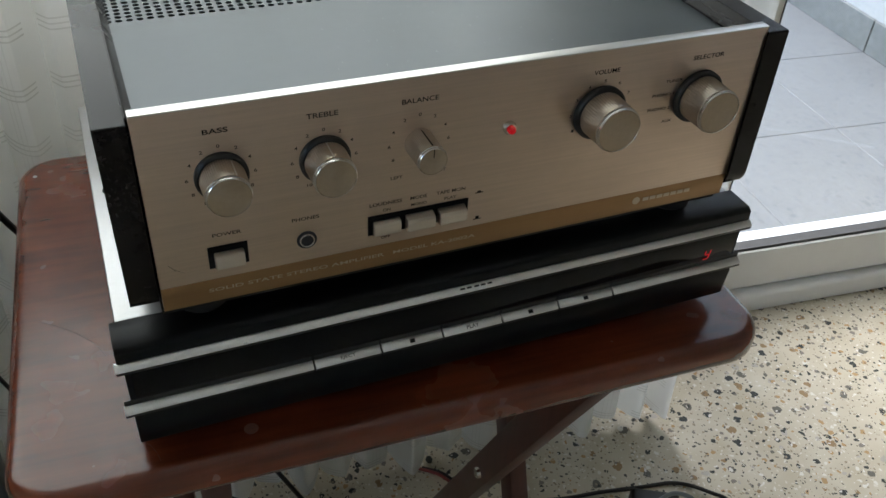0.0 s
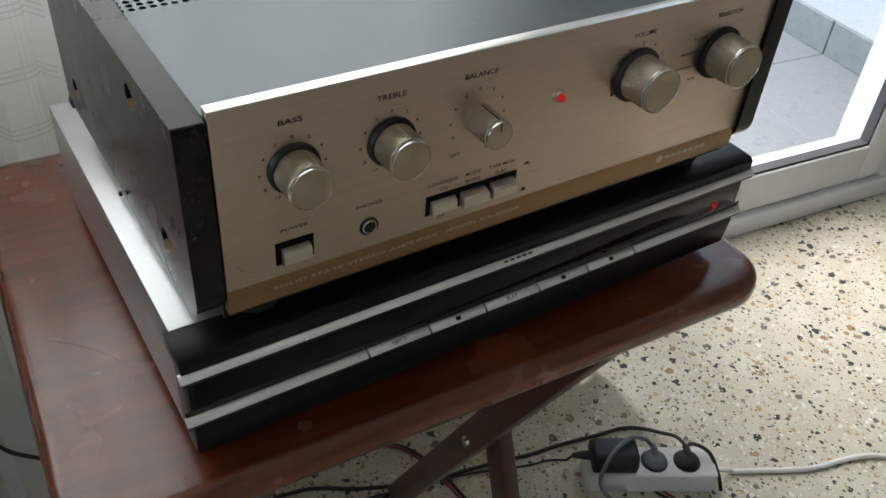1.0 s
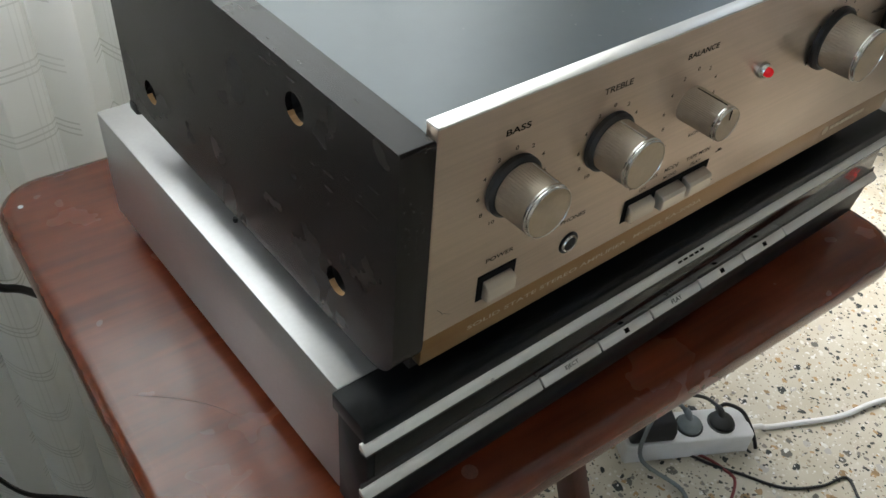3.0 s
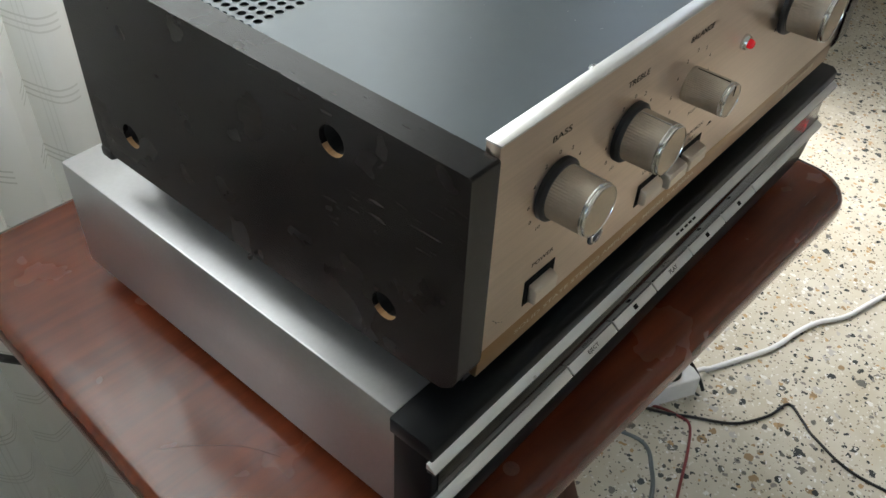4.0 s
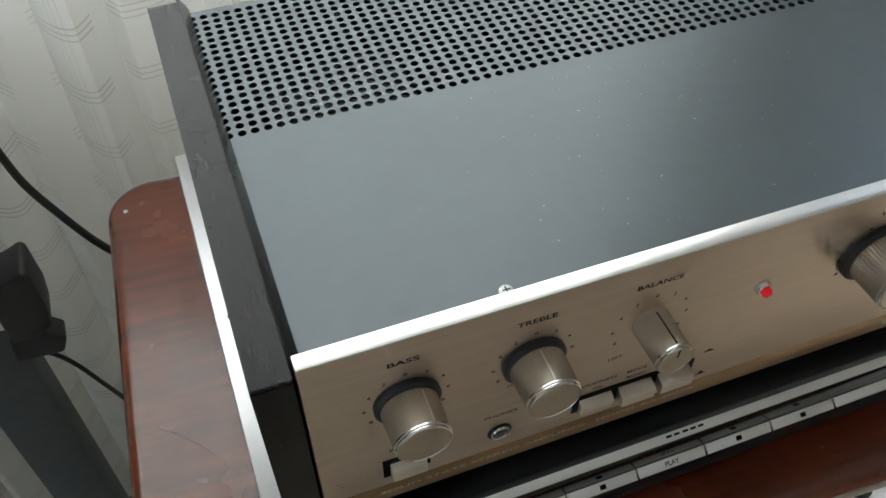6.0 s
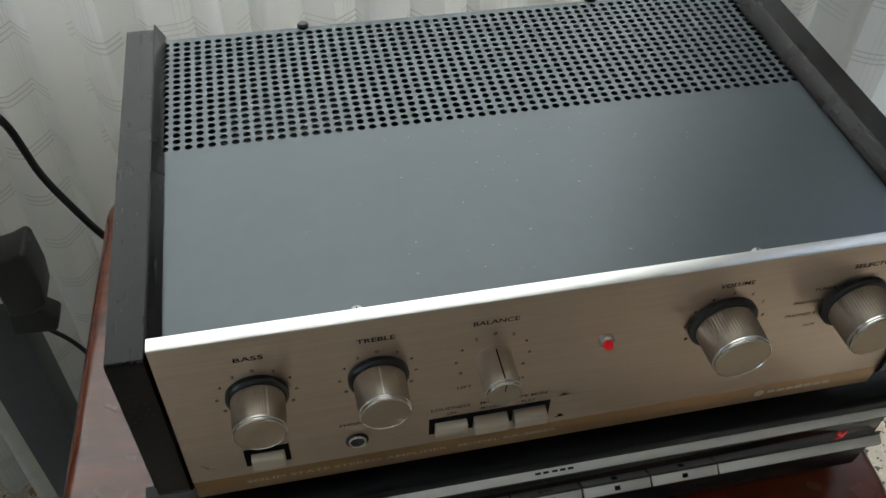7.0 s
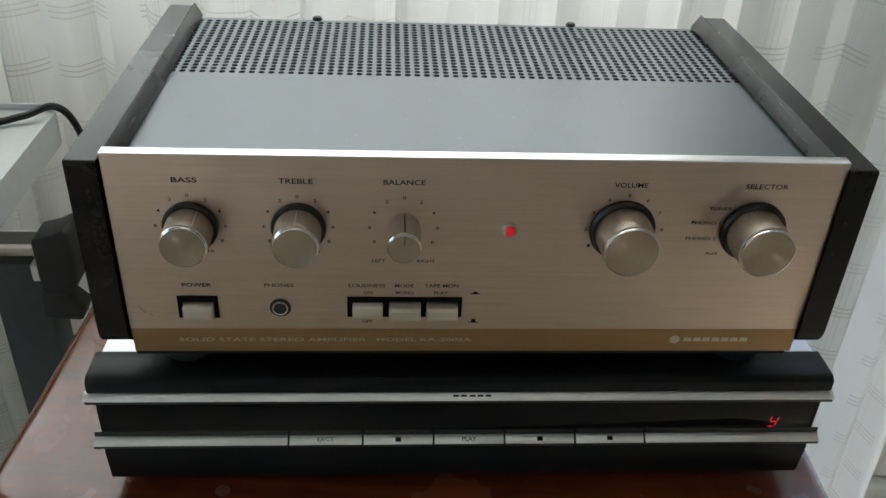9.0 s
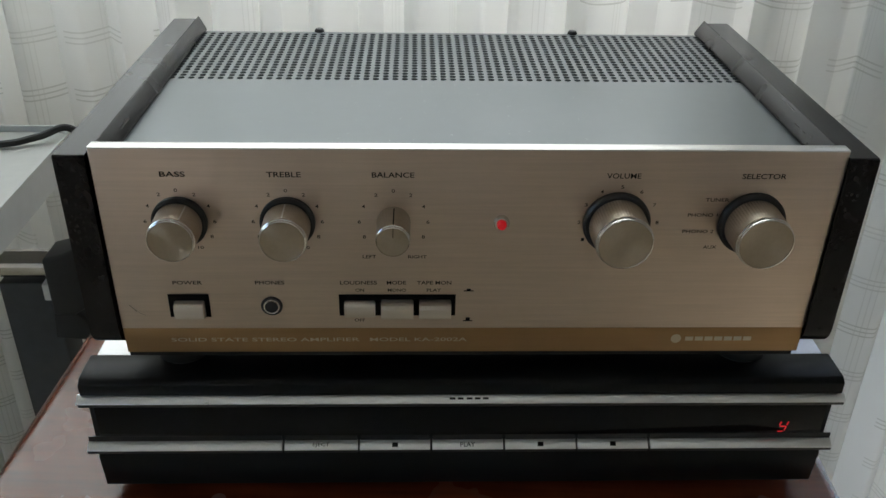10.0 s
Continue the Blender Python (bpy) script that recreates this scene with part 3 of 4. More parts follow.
B1, B2 = 0.7482, 0.7145
part("trim_strip", ledge(-0.2140, 0.2140, B1), STRIP, player, "satin aluminium strip")
part("strip_lip", lip(-0.2134, 0.2134, B1), BLACK, player)
cuts = (-0.2140, -0.1035, -0.0605, -0.0190, 0.0230, 0.0650, 0.1070, 0.2140)
for k, (x0, x1) in enumerate(zip(cuts, cuts[1:])):
    g0, g1 = (0 if k == 0 else 0.0006), (0 if k == 6 else 0.0006)
    key = part("trim_strip" if k in (0, 6) else "key", ledge(x0 + g0, x1 - g1, B2), STRIP, player, "satin aluminium strip" if k in (0, 6) else "satin aluminium key")
    part("strip_lip" if k in (0, 6) else "key_base", lip(x0 + g0, x1 - g1, B2), BLACK, key)
    top = prism([(0.0054, B2 + 0.0025), (0.0048, B2 + 0.0025), (0.0048, B2 + 0.0060), (0.0054, B2 + 0.0060)], "x", x0 + g0 + 0.0005, x1 - g1 - 0.0005)
    part("key_top" if k not in (0, 6) else "strip_top", top, BLACK, key)
    mid = (x0 + x1) / 2
    if k == 1:
        part("lettering", ledge_lettering("EJECT", mid, 0.00236, B2 + 0.00108, 0.0026, 0.0095, 36.7), INK, key)
    elif k == 3:
        part("lettering", ledge_lettering("PLAY", mid, 0.00236, B2 + 0.00108, 0.0026, 0.0085, 36.7), INK, key)
    elif k in (2, 4, 5):
        dot = box(mid - 0.0017, mid + 0.0017, -0.0013, 0.0013, -0.0001, 0.0001)
        dot.transform(pose(0, 0.00240, B2 + 0.00100, 36.7))
        part("mark", dot, INK, key)
maker = bmesh.new()
for x in (-0.0075, -0.003, 0.002, 0.0065, 0.011):
    box(x - 0.0016, x + 0.0016, -0.0006, 0.0006, -0.0001, 0.0001, bm=maker)
maker.transform(pose(0, 0.00240, B1 + 0.00100, 36.7))
part("maker_mark", maker, INK, player)

# a slanting seven-segment figure
digit = bmesh.new()
for x, z, w, h in ((0.0, 0.0036, 0.0008, 0.0029), (0.0046, 0.0036, 0.0008, 0.0029), (0.0046, -0.0005, 0.0008, 0.0034), (0.0023, 0.0012, 0.0036, 0.0008), (0.0023, -0.0030, 0.0036, 0.0008)):
    box(x - w / 2, x + w / 2, -0.00015, 0.0, z - h / 2, z + h / 2, bm=digit)
for v in digit.verts:
    v.co = (0.9 * v.co.x + 0.18 * v.co.z + 0.1814, v.co.y + 0.0041, 0.9 * v.co.z + 0.7254)
part("digit", digit, SEGMENT, player, "glowing red display figure")
for x in (-0.145, 0.145):
    for y in (0.05, 0.26):
        part("foot", lathe([(0.017, TT - 0.685), (0.018, TT - 0.683), (0.018, 0.0005)], (x, y, 0.685), "z", 24), RUBBER, player)
part("foot_rail", box(-0.19, 0.19, 0.06, 0.075, 0.678, 0.6855, 0.002), BLACK, player)
player.matrix_world = pose(0, 0.1575, TT)

# ---- amplifier ----
AB = 0.7605                                   # it stands on the player
amp = thing("stereo_amplifier", "vintage stereo amplifier with brushed aluminium front and dark wooden sides", "amplifier", pose(-0.001, 0.125, AB))
PX0, PX1, PY, PZ0, PZ1, GZ = -0.1825, 0.1815, 0.003, 0.778, 0.897, 0.7945

plate = box(PX0, PX1, PY, PY + 0.0065, GZ, PZ1, 0.0004, 2)
layer = plate.loops.layers.uv.new("UVMap")
for f in plate.faces:
    for loop in f.loops:
        loop[layer].uv = (loop.vert.co.x, loop.vert.co.z)
face = part("face_plate", plate, BRUSHED, amp, "horizontally brushed aluminium plate, lightly scratched")
band = prism([(PY + 0.0005, GZ - 0.0003), (PY + 0.0065, GZ - 0.0003), (PY + 0.0065, PZ0), (PY + 0.0015, PZ0)], "x", PX0, PX1, 0.0003)
layer = band.loops.layers.uv.new("UVMap")
for f in band.faces:
    for loop in f.loops:
        loop[layer].uv = (loop.vert.co.x, loop.vert.co.z)
gold = part("gold_band", band, GOLD, amp, "gold anodised band")
part("top_trim", box(PX0, PX1, PY - 0.0002, PY + 0.0068, PZ1 - 0.0002, PZ1 + 0.0008, 0.0004), BRIGHT, amp, "bright polished top edge")


def holed_side(outer_x, inner_x):
    """A wooden side cheek with three counterbored screw holes in its outer face."""
    y0, y1, z0, z1 = 0.0015, 0.251, 0.781, 0.8940
    line = rounded(y0, y1, z0, z1, (0.014, 0.003, 0.010, 0.0015), 6)
    bm = bmesh.new()
    edges = []
    rim = [bm.verts.new((outer_x, p, q)) for p, q in line]
    edges += [bm.edges.new((rim[i], rim[(i + 1) % len(rim)])) for i in range(len(rim))]
    wells = []
    for y, z in ((0.217, 0.8055), (0.0675, 0.8765), (0.0415, 0.8075)):
        ring = [bm.verts.new((outer_x, y + 0.0068 * math.cos(2 * math.pi * i / 20), z + 0.0068 * math.sin(2 * math.pi * i / 20))) for i in range(20)]
        edges += [bm.edges.new((ring[i], ring[(i + 1) % 20])) for i in range(20)]
        wells.append(ring)
    bmesh.ops.triangle_fill(bm, use_beauty=True, use_dissolve=False, edges=edges)
    step = 0.011 if inner_x > outer_x else -0.011
    # well walls and floor near-black, their shade painted in; bare wood on the lower lip
    for ring in wells:
        deep = [bm.verts.new(v.co + Vector((step, 0, 0))) for v in ring]
        for i in range(20):
            j = (i + 1) % 20
            lip0, lip1 = bm.verts.new(ring[i].co.lerp(deep[i].co, 0.25)), bm.verts.new(ring[j].co.lerp(deep[j].co, 0.25))
            f = bm.faces.new((ring[i], ring[j], lip1, lip0))
            f.material_index = 1 if 11 <= i <= 17 else 0
            f = bm.faces.new((lip0, lip1, deep[j], deep[i]))
            f.material_index = 2
        f = bm.faces.new(deep)
        f.material_index = 2
    back = [bm.verts.new((inner_x, v.co.y, v.co.z)) for v in rim]
    bm.faces.new(back)
    for i in range(len(rim)):
        j = (i + 1) % len(rim)
        bm.faces.new((rim[i], rim[j], back[j], back[i]))
    bmesh.ops.recalc_face_normals(bm, faces=bm.faces)
    return bm


part("side_cheek", holed_side(-0.1990, -0.1840), [WENGE, BARE, INSIDE], amp, "dark-stained open-pored wood with screw holes")
part("side_cheek", holed_side(0.1963, 0.1818), [WENGE, BARE, INSIDE], amp, "dark-stained open-pored wood with screw holes")


for xo, xi, side in ((-0.1842, -0.1788, 1), (0.1822, 0.1755, -1)):
    part("inner_batten", prism([(xo, 0.8838), (xi, 0.8838), (xi - side * 0.0004, 0.8856), (xo + side * 0.0008, 0.8938), (xo, 0.8938)], "y", 0.0100, 0.2500, 0.0006), WENGE, amp, "sloping inner edge of the dark wooden side")


def perforated(x0, x1, y0, y1, z, thick, hx0, hy0, pitch_x, pitch_y, nx, ny, r):
    """A sheet with a square field of round holes, cut cell by cell, and its thin edges."""
    bm = bmesh.new()
    k = 10
    for i in range(nx):
        for j in range(ny):
            cx, cy = hx0 + i * pitch_x, hy0 + j * pitch_y
            hw, hh = pitch_x / 2, pitch_y / 2
            ring, out, low = [], [], []
            for s in range(k):
                a = 2 * math.pi * (s + 0.5) / k
                c, d = math.cos(a), math.sin(a)
                ring.append(bm.verts.new((cx + r * c, cy + r * d, z)))
                low.append(bm.verts.new((cx + r * c, cy + r * d, z - thick)))
                t = min(hw / abs(c) if abs(c) > 1e-6 else 9, hh / abs(d) if abs(d) > 1e-6 else 9)
                out.append((cx + t * c, cy + t * d))
            corners = {0: (hw, hh), 1: (-hw, hh), 2: (-hw, -hh), 3: (hw, -hh)}
            ov = [bm.verts.new((*o, z)) for o in out]
            for s in range(k):
                n = (s + 1) % k
                bm.faces.new((ring[s], ring[n], low[n], low[s]))
                (ax, ay), (bx, by) = out[s], out[n]
                same = abs(ax - bx) < 1e-7 or abs(ay - by) < 1e-7
                if same:
                    bm.faces.new((ring[s], ov[s], ov[n], ring[n]))
                else:
                    q = min(corners.values(), key=lambda w: math.hypot(cx + w[0] - (ax + bx) / 2, cy + w[1] - (ay + by) / 2))
                    corner = bm.verts.new((cx + q[0], cy + q[1], z))
                    bm.faces.new((ring[s], ov[s], corner, ov[n], ring[n]))
    fx0, fx1 = hx0 - pitch_x / 2, hx0 + (nx - 0.5) * pitch_x
    fy0, fy1 = hy0 - pitch_y / 2, hy0 + (ny - 0.5) * pitch_y
    for ax, bx, ay, by in ((x0, x1, y0, fy0), (x0, x1, fy1, y1), (x0, fx0, fy0, fy1), (fx1, x1, fy0, fy1)):
        if bx - ax > 1e-5:
            bm.faces.new([bm.verts.new((px, py, z)) for px, py in ((ax, ay), (bx, ay), (bx, by), (ax, by))])
    bmesh.ops.recalc_face_normals(bm, faces=bm.faces)
    for f in bm.faces:
        if abs(f.normal.z) > 0.9 and f.normal.z < 0:
            f.normal_flip()
    return bm


CT = 0.8835
cover = perforated(-0.1838, 0.1818, 0.0100, 0.2485, CT, 0.0012, -0.1790, 0.1455, 0.0060, 0.00538, 60, 19, 0.0021)
part("top_cover", cover, COVER, amp, "grey enamelled steel cover with a perforated rear half")
part("cover_apron", box(-0.1838, 0.1818, 0.2470, 0.2485, 0.800, CT - 0.0002), COVER, amp)
for x in (-0.098, 0.086):
    screw = part("cover_screw", lathe([(0.0026, -0.0005), (0.0036, 0.0), (0.0036, 0.0018), (0.0026, 0.0032), (0.0012, 0.0034)], (x, 0.2500, CT - 0.001), "z", 18), BLACK, amp, "black screw head")
for x in (-0.097, 0.091):
    head = part("front_screw", lathe([(0.0031, 0.0), (0.0029, 0.0006), (0.0020, 0.0011), (0.0008, 0.0013)], (x, 0.0200, CT), "z", 20), SCREW, amp, "crosshead steel screw")
    slot = box(x - 0.0016, x + 0.0016, 0.0197, 0.0203, CT + 0.0010, CT + 0.00135)
    box(x - 0.0003, x + 0.0003, 0.0184, 0.0216, CT + 0.0010, CT + 0.00136, bm=slot)
    part("slot", slot, INK, head)
# chassis and contents near-black, so the shade behind the holes is painted in
tub = box(-0.1836, 0.1816, 0.0098, 0.2468, 0.772, 0.775)
box(-0.1836, -0.1826, 0.0098, 0.2468, 0.775, 0.8820, bm=tub)
box(0.1806, 0.1816, 0.0098, 0.2468, 0.775, 0.8820, bm=tub)
box(-0.1826, 0.1806, 0.0098, 0.0108, 0.775, 0.8820, bm=tub)
box(-0.1826, 0.1806, 0.2458, 0.2468, 0.775, 0.800, bm=tub)
part("chassis", tub, INSIDE, amp, "steel chassis inside the cover, coloured near-black for the shade within")
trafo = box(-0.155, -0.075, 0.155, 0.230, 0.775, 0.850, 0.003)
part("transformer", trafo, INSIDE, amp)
board = box(-0.05, 0.16, 0.12, 0.235, 0.790, 0.7915)
rng = random.Random(8)
for _ in range(26):
    x, y, h = rng.uniform(-0.04, 0.15), rng.uniform(0.13, 0.225), rng.uniform(0.012, 0.03)
    board = lathe([(0.006, 0), (0.006, h), (0.005, h + 0.001)], (x, y, 0.7915), "z", 12, bm=board)
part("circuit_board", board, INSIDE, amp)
for x, y in ((-0.160, 0.03), (0.160, 0.03), (-0.160, 0.225), (0.160, 0.225)):
    part("foot", lathe([(0.013, 0.0), (0.015, 0.002), (0.016, 0.0118)], (x, y, AB), "z", 24), RUBBER, amp)
part("peg", lathe([(0.0010, 0.0), (0.0013, 0.0012), (0.0010, 0.0026)], (-0.2010, 0.127, 0.7806), "z", 12), RUBBER, amp)
part("corner_foot", box(-0.2000, -0.1925, 0.2425, 0.2525, 0.7765, 0.7835, 0.002), RUBBER, amp)

# wear on the cover and the plate
chips = bmesh.new()
rng = random.Random(21)
for _ in range(60):
    x, y = rng.gauss(-0.01, 0.045), rng.uniform(0.030, 0.138)
    if not -0.17 < x < 0.165:
        continue
    a, ln, wd = rng.uniform(0, 3.14), rng.uniform(0.0003, 0.0011), rng.uniform(0.0001, 0.00025)
    c, d = math.cos(a), math.sin(a)
    chips.faces.new([chips.verts.new((x + p * c - q * d, y + p * d + q * c, CT + 0.00006)) for p, q in ((-ln, 0), (-0.2 * ln, -wd), (ln, -0.2 * wd), (0.3 * ln, wd))])
tagged(part("paint_chips", chips, CHIP, amp, "small bare chips and scratches in the enamel"), kind="stuff")
part("scratch", tube([(-0.1745, PY, 0.8068), (-0.1715, PY, 0.8043), (-0.1690, PY, 0.8028)], 0.00006, 6), INSIDE, face, "thin curved scratch")
part("scratch", tube([(-0.1765, PY, 0.8092), (-0.1745, PY, 0.8068), (-0.1735, PY, 0.8050)], 0.00012, 6), INSIDE, face, "thin curved scratch")

# lettering on the plate
def words(text, x, z, h, w, parent=None, mat=INK, y=PY):
    return part("lettering", lettering(text, x, z, h, w, y), mat, parent or face)


for text, x, w in (("BASS", -0.1445, 0.0122), ("TREBLE", -0.0915, 0.0165), ("BALANCE", -0.0390, 0.0205), ("VOLUME", 0.0730, 0.0168), ("SELECTOR", 0.1420, 0.0218)):
    words(text, x, 0.8840, 0.0028, w)
for text, x, z, w in (("POWER", -0.1450, 0.8230, 0.0150), ("PHONES", -0.1030, 0.8230, 0.0150), ("LOUDNESS", -0.0575, 0.8230, 0.0190), ("MODE", -0.0380, 0.8230, 0.0100), ("TAPE MON", -0.0185, 0.8230, 0.0178)):
    words(text, x, z, 0.0022, w)
for text, x, z, w in (("ON", -0.0570, 0.8185, 0.0045), ("OFF", -0.0575, 0.7998, 0.0055), ("MONO", -0.0378, 0.8185, 0.0094), ("PLAY", -0.0186, 0.8185, 0.0074), ("LEFT", -0.0515, 0.8385, 0.0068), ("RIGHT", -0.0272, 0.8385, 0.0094),
                      ("TUNER", 0.1210, 0.8712, 0.0118), ("PHONO 1", 0.1150, 0.8628, 0.0150), ("PHONO 2", 0.1140, 0.8535, 0.0158), ("AUX", 0.1215, 0.8445, 0.0068)):
    words(text, x, z, 0.0019, w)
words("SOLID STATE STEREO AMPLIFIER", -0.1080, 0.7868, 0.0023, 0.1000, gold, PALE_INK, PY + 0.0007)
words("MODEL KA-2002A", -0.0265, 0.7868, 0.0023, 0.0520, gold, PALE_INK, PY + 0.0007)
mark = lathe([(0.0028, -0.00015), (0.0028, 0.0)], (0.1130, PY + 0.0007, 0.7870), "y", 24)
part("maker_disc", mark, PALE_INK, gold)
for i in range(7):
    part("maker_bar", box(0.1181 + 0.0053 * i, 0.1181 + 0.0053 * i + 0.0043, PY + 0.00055, PY + 0.0007, 0.7857, 0.7883), PALE_INK, gold)
for z in (0.8187, 0.8000):
    m2 = box(-0.0030, 0.0020, PY - 0.00012, PY, z - 0.0010, z - 0.0004)
    box(-0.0016, 0.0006, PY - 0.00012, PY, z - 0.0004, z + (0.0006 if z > 0.81 else 0.0014), bm=m2)
    part("symbol", m2, INK, face)


def scale_marks(cx, cz, radius, marks):
    for text, deg, h in marks:
        a = radians(deg)
        part("scale_figure", lettering(text, cx + radius * math.sin(a), cz + radius * math.cos(a), h, h * 0.85 * len(text), PY), INK, face)


KZ = 0.8585
both_ways = [("0", 0, 0.0019)] + [(str(k), s * 15 * k, 0.0019) for k in (2, 4, 6, 8) for s in (-1, 1)] + [("10", 150, 0.0017), ("10", -150, 0.0017)]
for cx in (-0.1440, -0.0912, -0.0390):
    scale_marks(cx, KZ, 0.0170, both_ways if cx < -0.05 else both_ways[:-2])
scale_marks(0.0730, KZ, 0.0196, [(str(k), 30 * (k - 5), 0.0019) for k in range(1, 10)])


def knob(cx, skirt, r, tip, pointer, label, dark=True):
    """A turned aluminium knob: black skirt, knurled barrel, bright rim, spun cap."""
    root = part("control_knob", lathe([(skirt, 0.0), (skirt, -0.0022), (skirt - 0.0012, -0.0034), (r * 0.9, -0.0036)] if dark else [(skirt, 0.0), (skirt, -0.001), (r * 0.9, -0.0012)],
                                      (cx, PY, KZ), "y", 48), BLACK if dark else KNOB, amp, label)
    base = PY - (0.0034 if dark else 0.001)
    part("barrel", lathe([(r * 1.04, 0.0), (r * 1.04, -0.0006), (r * 1.01, tip + 0.0022 - base), (r * 0.985, tip + 0.0018 - base)], (cx, base, KZ), "y", 120, 0.00028, 0, 2), KNOB, root, "finely knurled aluminium")
    part("rim", lathe([(r * 0.97, 0.0030), (r * 1.02, 0.0026), (r * 1.02, 0.0019), (r * 0.975, 0.0016), (r * 0.975, 0.0012), (r * 0.995, 0.0009), (r * 0.985, 0.0003), (r * 0.95, 0.0), (r * 0.93, 0.0004), (r * 0.93, 0.0022)], (cx, tip, KZ), "y", 64), CHROME, root, "bright turned rim")
    cap = lathe([(r * 0.94, 0.0016), (r * 0.94, 0.0004), (0.0004, 0.0002)], (0, 0, 0), "y", 64)
    me = mesh_of("cap", cap, SPUN)
    ob = new("cap", me)
    ob.parent = root
    ob.location = Vector((cx, tip, KZ)) - PLACE[root].translation
    PLACE[ob] = PLACE[root]
    tagged(ob, "spun aluminium cap")
    if pointer is not None:
        a = radians(pointer)
        p = box(-0.0003, 0.0003, tip + 0.003, base - 0.001, r * 1.0, r * 1.05)
        if not dark:
            box(-0.00016, 0.00016, tip - 0.0001, tip + 0.0004, 0.0025, r * 0.9, bm=p)
        p.transform(Matrix.Translation((cx, 0, KZ)) @ Matrix.Rotation(a, 4, "Y"))
        part("pointer_line", p, INK if not dark else BRIGHT, root)


knob(-0.1440, 0.0136, 0.0112, -0.0180, 25, "aluminium tone knob")
knob(-0.0912, 0.0136, 0.0112, -0.0180, 0, "aluminium tone knob")
knob(-0.0390, 0.0084, 0.0081, -0.0180, 2, "slim aluminium balance knob", False)
knob(0.0720, 0.0168, 0.0137, -0.0200, None, "large aluminium volume knob")
knob(0.1400, 0.0168, 0.0137, -0.0200, None, "large aluminium selector knob")

# power lamp, phones socket, keys
lamp = part("lamp_bezel", lathe([(0.0040, 0.0), (0.0040, -0.0016), (0.0033, -0.0030), (0.0025, -0.0030)], (0.0145, PY, KZ), "y", 28), CHROME, amp, "chrome lamp bezel")
part("lamp_lens", lathe([(0.0024, -0.0024), (0.0024, -0.0042), (0.0018, -0.0053), (0.0009, -0.0057)], (0.0145, PY, KZ), "y", 24), RED, lamp, "red glowing indicator lens")
ring = part("phones_socket", lathe([(0.0044, 0.0), (0.0044, -0.0012), (0.0040, -0.0018), (0.0034, -0.0015), (0.0032, -0.0002), (0.0, -0.0002)], (-0.1030, PY, 0.8088), "y", 32), CHROME, amp, "round headphone socket")
part("socket_collar", lathe([(0.0056, 0.0), (0.0056, -0.0006), (0.0052, -0.0009), (0.0045, -0.0009)], (-0.1030, PY, 0.8088), "y", 32), BLACK, ring, "black plastic collar")
part("socket_hole", lathe([(0.0032, -0.0005), (0.0032, -0.0009), (0.0, -0.0007)], (-0.1030, PY, 0.8088), "y", 32), INK, ring)


def key_bay(x0, x1, z0, z1, keys):
    bay = part("key_bay", box(x0, x1, PY - 0.0003, PY, z0, z1), INK, amp, "black recess for push keys")
    for a, b, out, drop in keys:
        shape = prism([(PY, z1 - 0.0034 - drop), (PY - out * 0.8, z1 - 0.0046 - drop), (PY - out, z1 - 0.0062 - drop), (PY - out, z0 + 0.0018), (PY - out * 0.8, z0 + 0.0006), (PY, z0 + 0.0006)], "x", a, b, 0.0007, 3)
        part("push_key", shape, KEYCAP, bay, "satin aluminium push key")


key_bay(-0.1560, -0.1350, 0.8020, 0.8160, [(-0.1530, -0.1374, 0.0045, 0.0003)])
key_bay(-0.0680, -0.0072, 0.8028, 0.8158, [(-0.0652, -0.0492, 0.0040, 0.0), (-0.0460, -0.0292, 0.0062, -0.0004), (-0.0262, -0.0096, 0.0062, -0.0004)])

# ---- equipment stand beside the table ----
stand = thing("equipment_stand", "dark metal stand with a light grey tray and chrome arm", "stand", pose(-0.40, 0.33, 0))
part("post", box(-0.414, -0.364, 0.315, 0.352, 0.012, 0.628, 0.003), STAND, stand, "dark green-grey square post")
part("foot", box(-0.520, -0.300, 0.300, 0.365, 0.0, 0.012, 0.003), STAND, stand)
part("arm", tube([(-0.62, 0.325, 0.644), (-0.364, 0.325, 0.644)], 0.013, 24, 0), CHROME, stand, "chrome tube")
part("arm_clip", box(-0.372, -0.3605, 0.309, 0.334, 0.612, 0.630, 0.002), WHITE_PLASTIC, stand, "small pale clip")
clamp = part("clamp", prism([(-0.365, 0.598), (-0.345, 0.598), (-0.333, 0.606), (-0.330, 0.630), (-0.331, 0.664), (-0.334, 0.669), (-0.346, 0.663), (-0.365, 0.658)], "y", 0.306, 0.342, 0.003, 3), RUBBER, stand, "black plastic clamp")
part("lever", prism([(-0.368, 0.5965), (-0.345, 0.5965), (-0.330, 0.580), (-0.336, 0.565), (-0.372, 0.567)], "y", 0.312, 0.334, 0.003, 3), RUBBER, clamp, "black clamp lever")
tray_bm = prism(rounded(-0.7975, -0.3525, 0.1625, 0.4025, 0.0195, 6), "z", 0.7175, 0.742)
part("tray", tray_bm, TRAY, stand, "light grey tray with a raised rim")
rim_out, rim_in = rounded(-0.80, -0.350, 0.16, 0.405, 0.022, 6), rounded(-0.797, -0.353, 0.163, 0.402, 0.019, 6)
rim = bmesh.new()
loops = [[rim.verts.new((p, q, z)) for p, q in line] for line, z in ((rim_in, 0.716), (rim_out, 0.716), (rim_out, 0.748), (rim_in, 0.748), (rim_in, 0.735))]
for a, b in zip(loops, loops[1:]):
    for i in range(len(a)):
        j = (i + 1) % len(a)
        rim.faces.new((a[i], a[j], b[j], b[i]))
bmesh.ops.recalc_face_normals(rim, faces=rim.faces)
